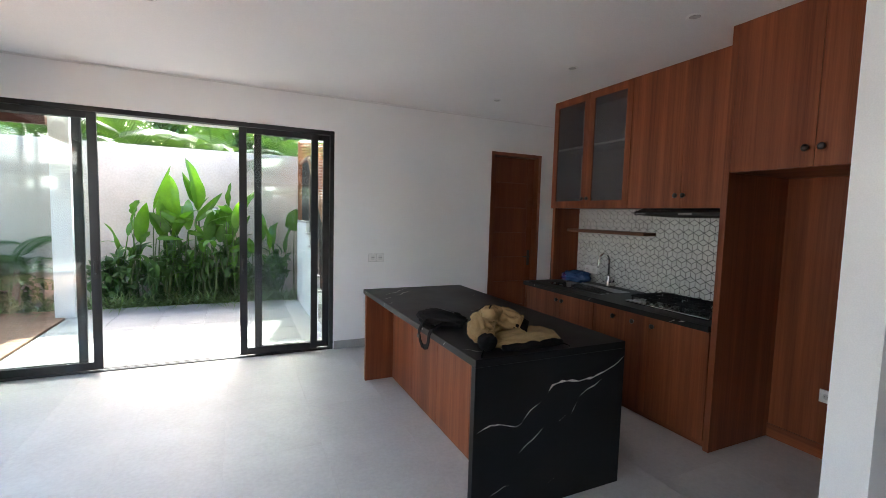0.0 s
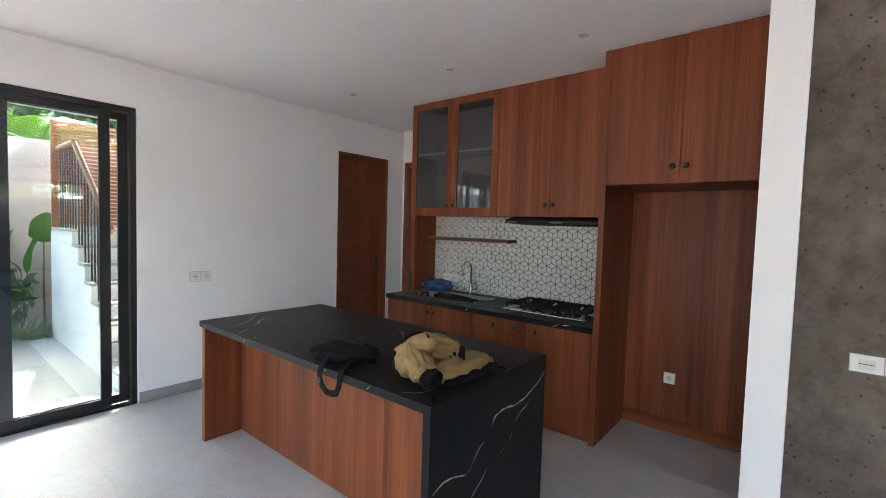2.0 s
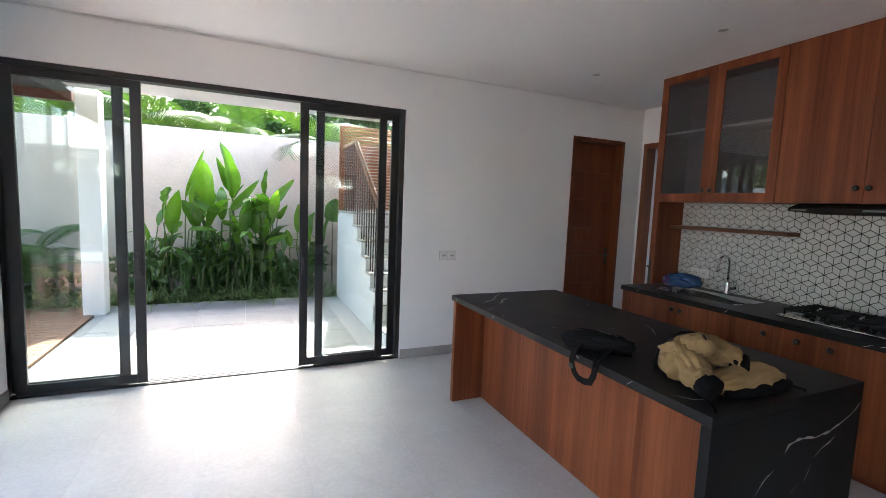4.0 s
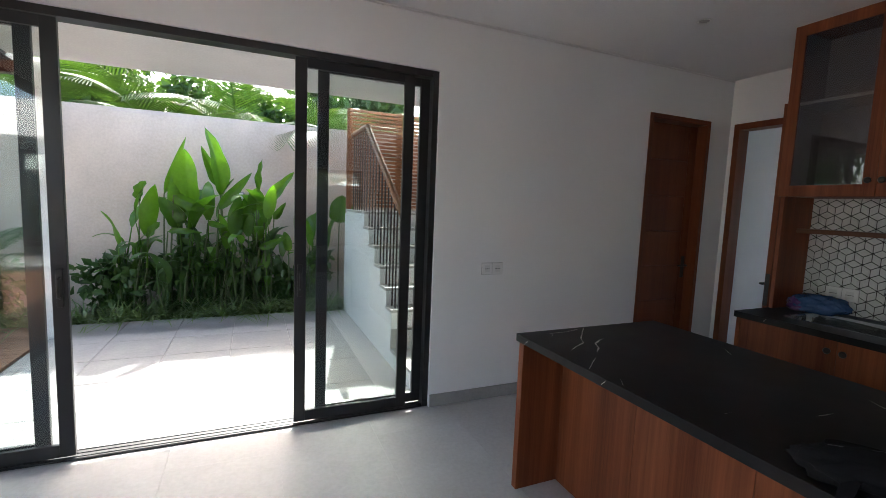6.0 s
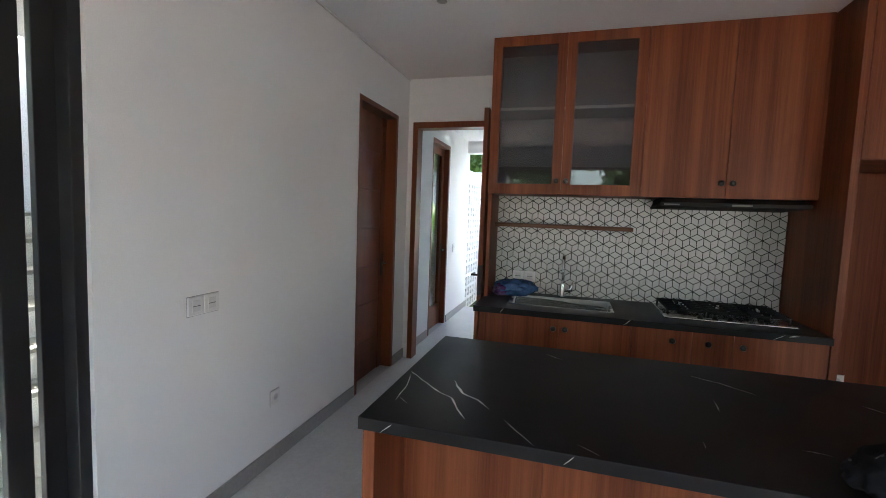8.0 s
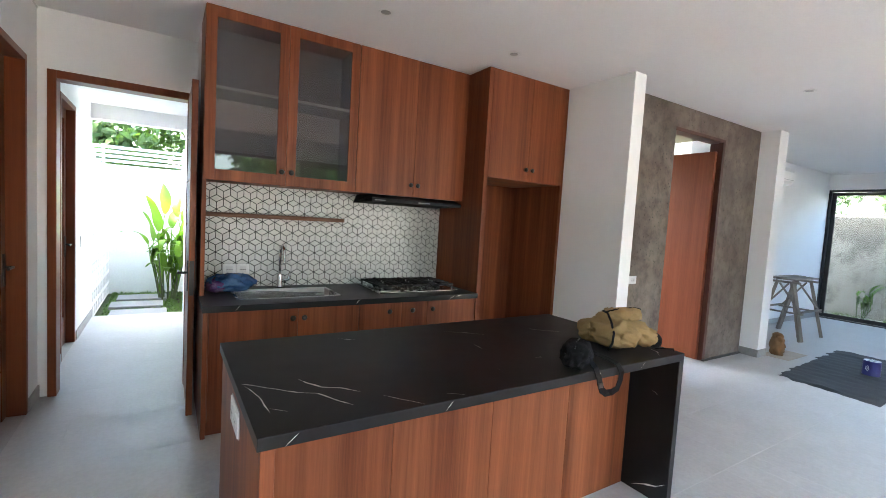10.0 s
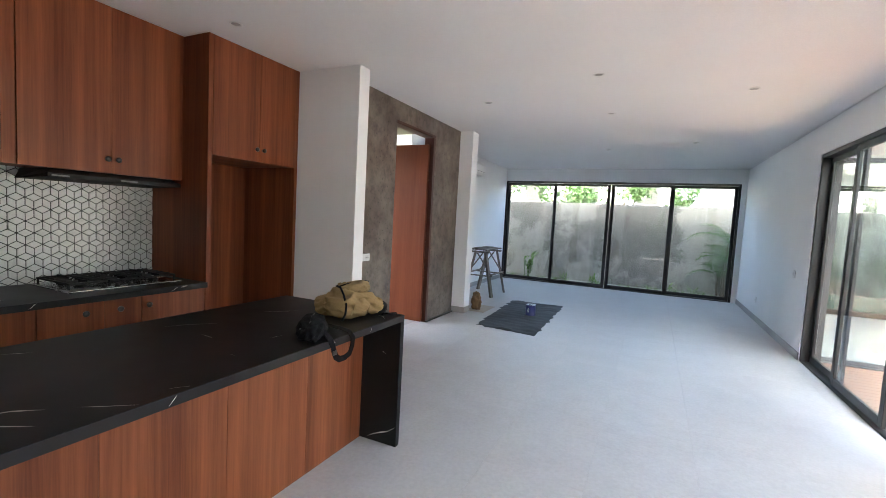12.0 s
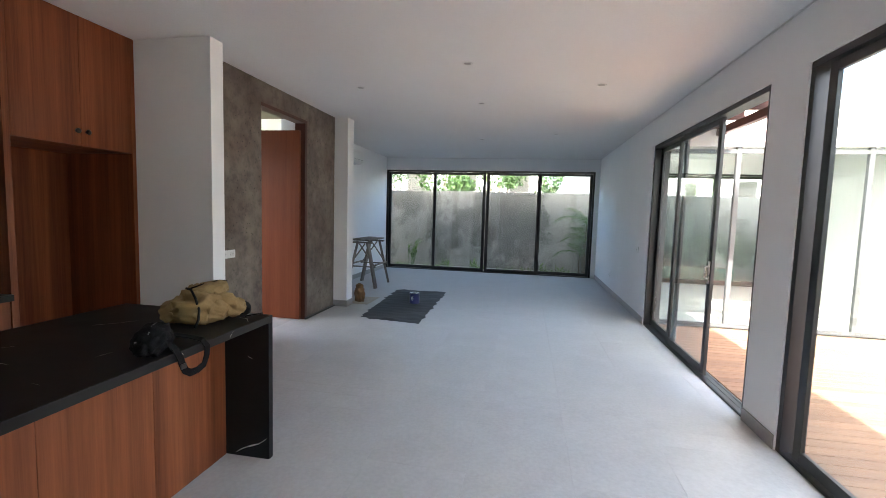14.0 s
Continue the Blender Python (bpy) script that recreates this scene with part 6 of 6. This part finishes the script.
TX, TZ = 3.17, 0.93
for y in (-3.62, -4.32):
    for sx in (-1, 1):
        part("leg", stick((TX + sx * 0.30, y + (0.06 if y > -4 else -0.06), 0), (TX + sx * 0.10, y, TZ - 0.02)), OLD_WOOD, tr)
        part("brace", stick((TX + sx * 0.27, y + 0.03, 0.42), (TX - sx * 0.06, y + 0.03, TZ - 0.06), 0.035, 0.02), OLD_WOOD, tr)
    part("crossbar", stick((TX - 0.29, y + 0.035, 0.42), (TX + 0.29, y + 0.035, 0.42), 0.05, 0.022), OLD_WOOD, tr)
    part("cleat", stick((TX - 0.2, y, TZ - 0.04), (TX + 0.2, y, TZ - 0.04), 0.07, 0.03), OLD_WOOD, tr)
for dx in (-0.13, -0.04, 0.05, 0.14):
    part("top_board", bx((TX + dx - 0.04, -4.44, TZ), (TX + dx + 0.04, -3.50, TZ + 0.024 + 0.01 * (dx > 0)), 0.003), OLD_WOOD, tr)
part("side_rail", stick((TX - 0.26, -3.6, 0.45), (TX - 0.26, -4.34, 0.45), 0.045, 0.022), OLD_WOOD, tr)
part("side_rail", stick((TX + 0.26, -3.6, 0.45), (TX + 0.26, -4.34, 0.45), 0.045, 0.022), OLD_WOOD, tr)

cd = thing("cardboard_sheet", (2.75, -2.35, 0), "flat sheet of pale cardboard on the floor", "cardboard")
part("sheet", bx((2.50, -2.72, 0.001), (2.82, -2.12, 0.006), 0.001), CARD, cd)
sc = thing("paper_sack", (2.70, -2.28, 0.006), "ochre paper sack standing on cardboard", "sack")
t = bmesh.new()
lump(t, (2.70, -2.28, 0.13), (0.085, 0.065, 0.145), 0.26, 31, (0, 0, 0), 9, 0.008)
part("body", t, OCHRE, sc, smooth=True)
part("gathered_neck", lump(bmesh.new(), (2.70, -2.28, 0.26), (0.06, 0.025, 0.05), 0.3, 33, (6, 0, 0), 9, None, 3), OCHRE, sc, smooth=True)

# ---- pieces of the floor and the splashback ----
fl = bpy.data.objects["floor"]
TW, TL = 0.62, 1.24
tcache = {}


def tile_at(x0, y0, x1, y1):
    w, h = x1 - x0, y1 - y0
    if w < 0.03 or h < 0.03:
        return
    key = (round(w, 3), round(h, 3))
    if key not in tcache:
        t = bx((-w / 2 + 0.0005, -h / 2 + 0.0005, -0.004), (w / 2 - 0.0005, h / 2 - 0.0005, 0.0), 0)
        tcache[key] = mesh_of("floor_tile", t, TILE, False)
    o = new("floor_tile", tcache[key])
    o.parent, o.location = fl, ((x0 + x1) / 2, (y0 + y1) / 2, 0.0)


regions = [(XW, YS, XL, -2.1), (XW, -2.1, 2.76, -1.87), (XW, -1.87, XC, 1.105), (XW, 1.105, 2.66, 1.26), (XW, 1.26, XK, YN), (XK, 4.46, 7.5, YN), (XC, -1.0, XC + 0.14, 0.05),
           (-1.74, YN, 1.42, YN + 0.02), (XW - 0.02, -2.1, XW, 0.92), (XW - 0.02, 1.37, XW, 5.28)]
for rx0, ry0, rx1, ry1 in regions:
    c0 = math.floor((rx0 + 0.31) / TW)
    while -0.31 + c0 * TW < rx1:
        cx0, cx1 = -0.31 + c0 * TW, -0.31 + (c0 + 1) * TW
        off = 0.26 + (0.62 if c0 % 2 else 0.0)
        r0 = math.floor((ry0 - off) / TL)
        while off + r0 * TL < ry1:
            tile_at(max(cx0, rx0), max(off + r0 * TL, ry0), min(cx1, rx1), min(off + (r0 + 1) * TL, ry1))
            r0 += 1
        c0 += 1

bs = struct("splashback", boxes(((XK - 0.006, YR, 0.90), (XK - 0.0005, YL, 1.74))), GROUT_K, "white rhombus tiles with black joints behind the worktop", "splashback")
S = 0.057
HW = S * math.sqrt(3) / 2


def clip_poly(poly, axis, lim, keep_less):
    out = []
    for i, p in enumerate(poly):
        q2 = poly[(i + 1) % len(poly)]
        a, b = (p[axis] <= lim) == keep_less, (q2[axis] <= lim) == keep_less
        if a:
            out.append(p)
        if a != b:
            f = (lim - p[axis]) / (q2[axis] - p[axis])
            out.append((p[0] + f * (q2[0] - p[0]), p[1] + f * (q2[1] - p[1])))
    return out


def shrink(poly, d):
    cx, cy = sum(p[0] for p in poly) / len(poly), sum(p[1] for p in poly) / len(poly)
    k = 1 - d / (S * 0.433)
    return [(cx + (p[0] - cx) * k, cy + (p[1] - cy) * k) for p in poly]


def prism(bm, poly, x0, x1):
    a, b = [bm.verts.new((x0, *p)) for p in poly], [bm.verts.new((x1, *p)) for p in poly]
    bm.faces.new(b)
    for i in range(len(poly)):
        bm.faces.new((a[i], a[(i + 1) % len(poly)], b[(i + 1) % len(poly)], b[i]))


shapes = [[(0, 0), (HW, S / 2), (0, S), (-HW, S / 2)], [(0, 0), (-HW, S / 2), (-HW, -S / 2), (0, -S)], [(0, 0), (0, -S), (HW, -S / 2), (HW, S / 2)]]
rh_mesh = []
for sh in shapes:
    t = bmesh.new()
    prism(t, shrink(sh, 0.0031), 0.0, -0.005)
    bmesh.ops.recalc_face_normals(t, faces=t.faces[:])
    rh_mesh.append(mesh_of("rhombus_tile", t, TILE_W, False))
rest, count = bmesh.new(), 0
y0, y1, z0, z1 = YR + 0.001, YL - 0.001, 0.902, 1.738
for j in range(-1, 12):
    for i in range(-1, 25):
        cy, cz = y0 + (i + 0.5 * (j % 2)) * 2 * HW, z0 + j * 1.5 * S
        for k, sh in enumerate(shapes):
            poly = [(cy + a, cz + b) for a, b in sh]
            inside = all(y0 <= a <= y1 and z0 <= b <= z1 for a, b in poly)
            if inside and count < 300 and 1.05 < cz < 1.5:
                o = new("rhombus_tile", rh_mesh[k])
                o.parent, o.location = bs, (XK - 0.006, cy, cz)
                count += 1
                continue
            poly = shrink(poly, 0.0031)
            for axis, lim, less in ((0, y0, False), (0, y1, True), (1, z0, False), (1, z1, True)):
                poly = clip_poly(poly, axis, lim, less) if poly else poly
            if len(poly) > 2:
                prism(rest, poly, XK - 0.006, XK - 0.011)
bmesh.ops.recalc_face_normals(rest, faces=rest.faces[:])
ORIGIN[bs.name] = Vector((0, 0, 0))
part("rhombus_tiles", rest, TILE_W, bs, kind="stuff")
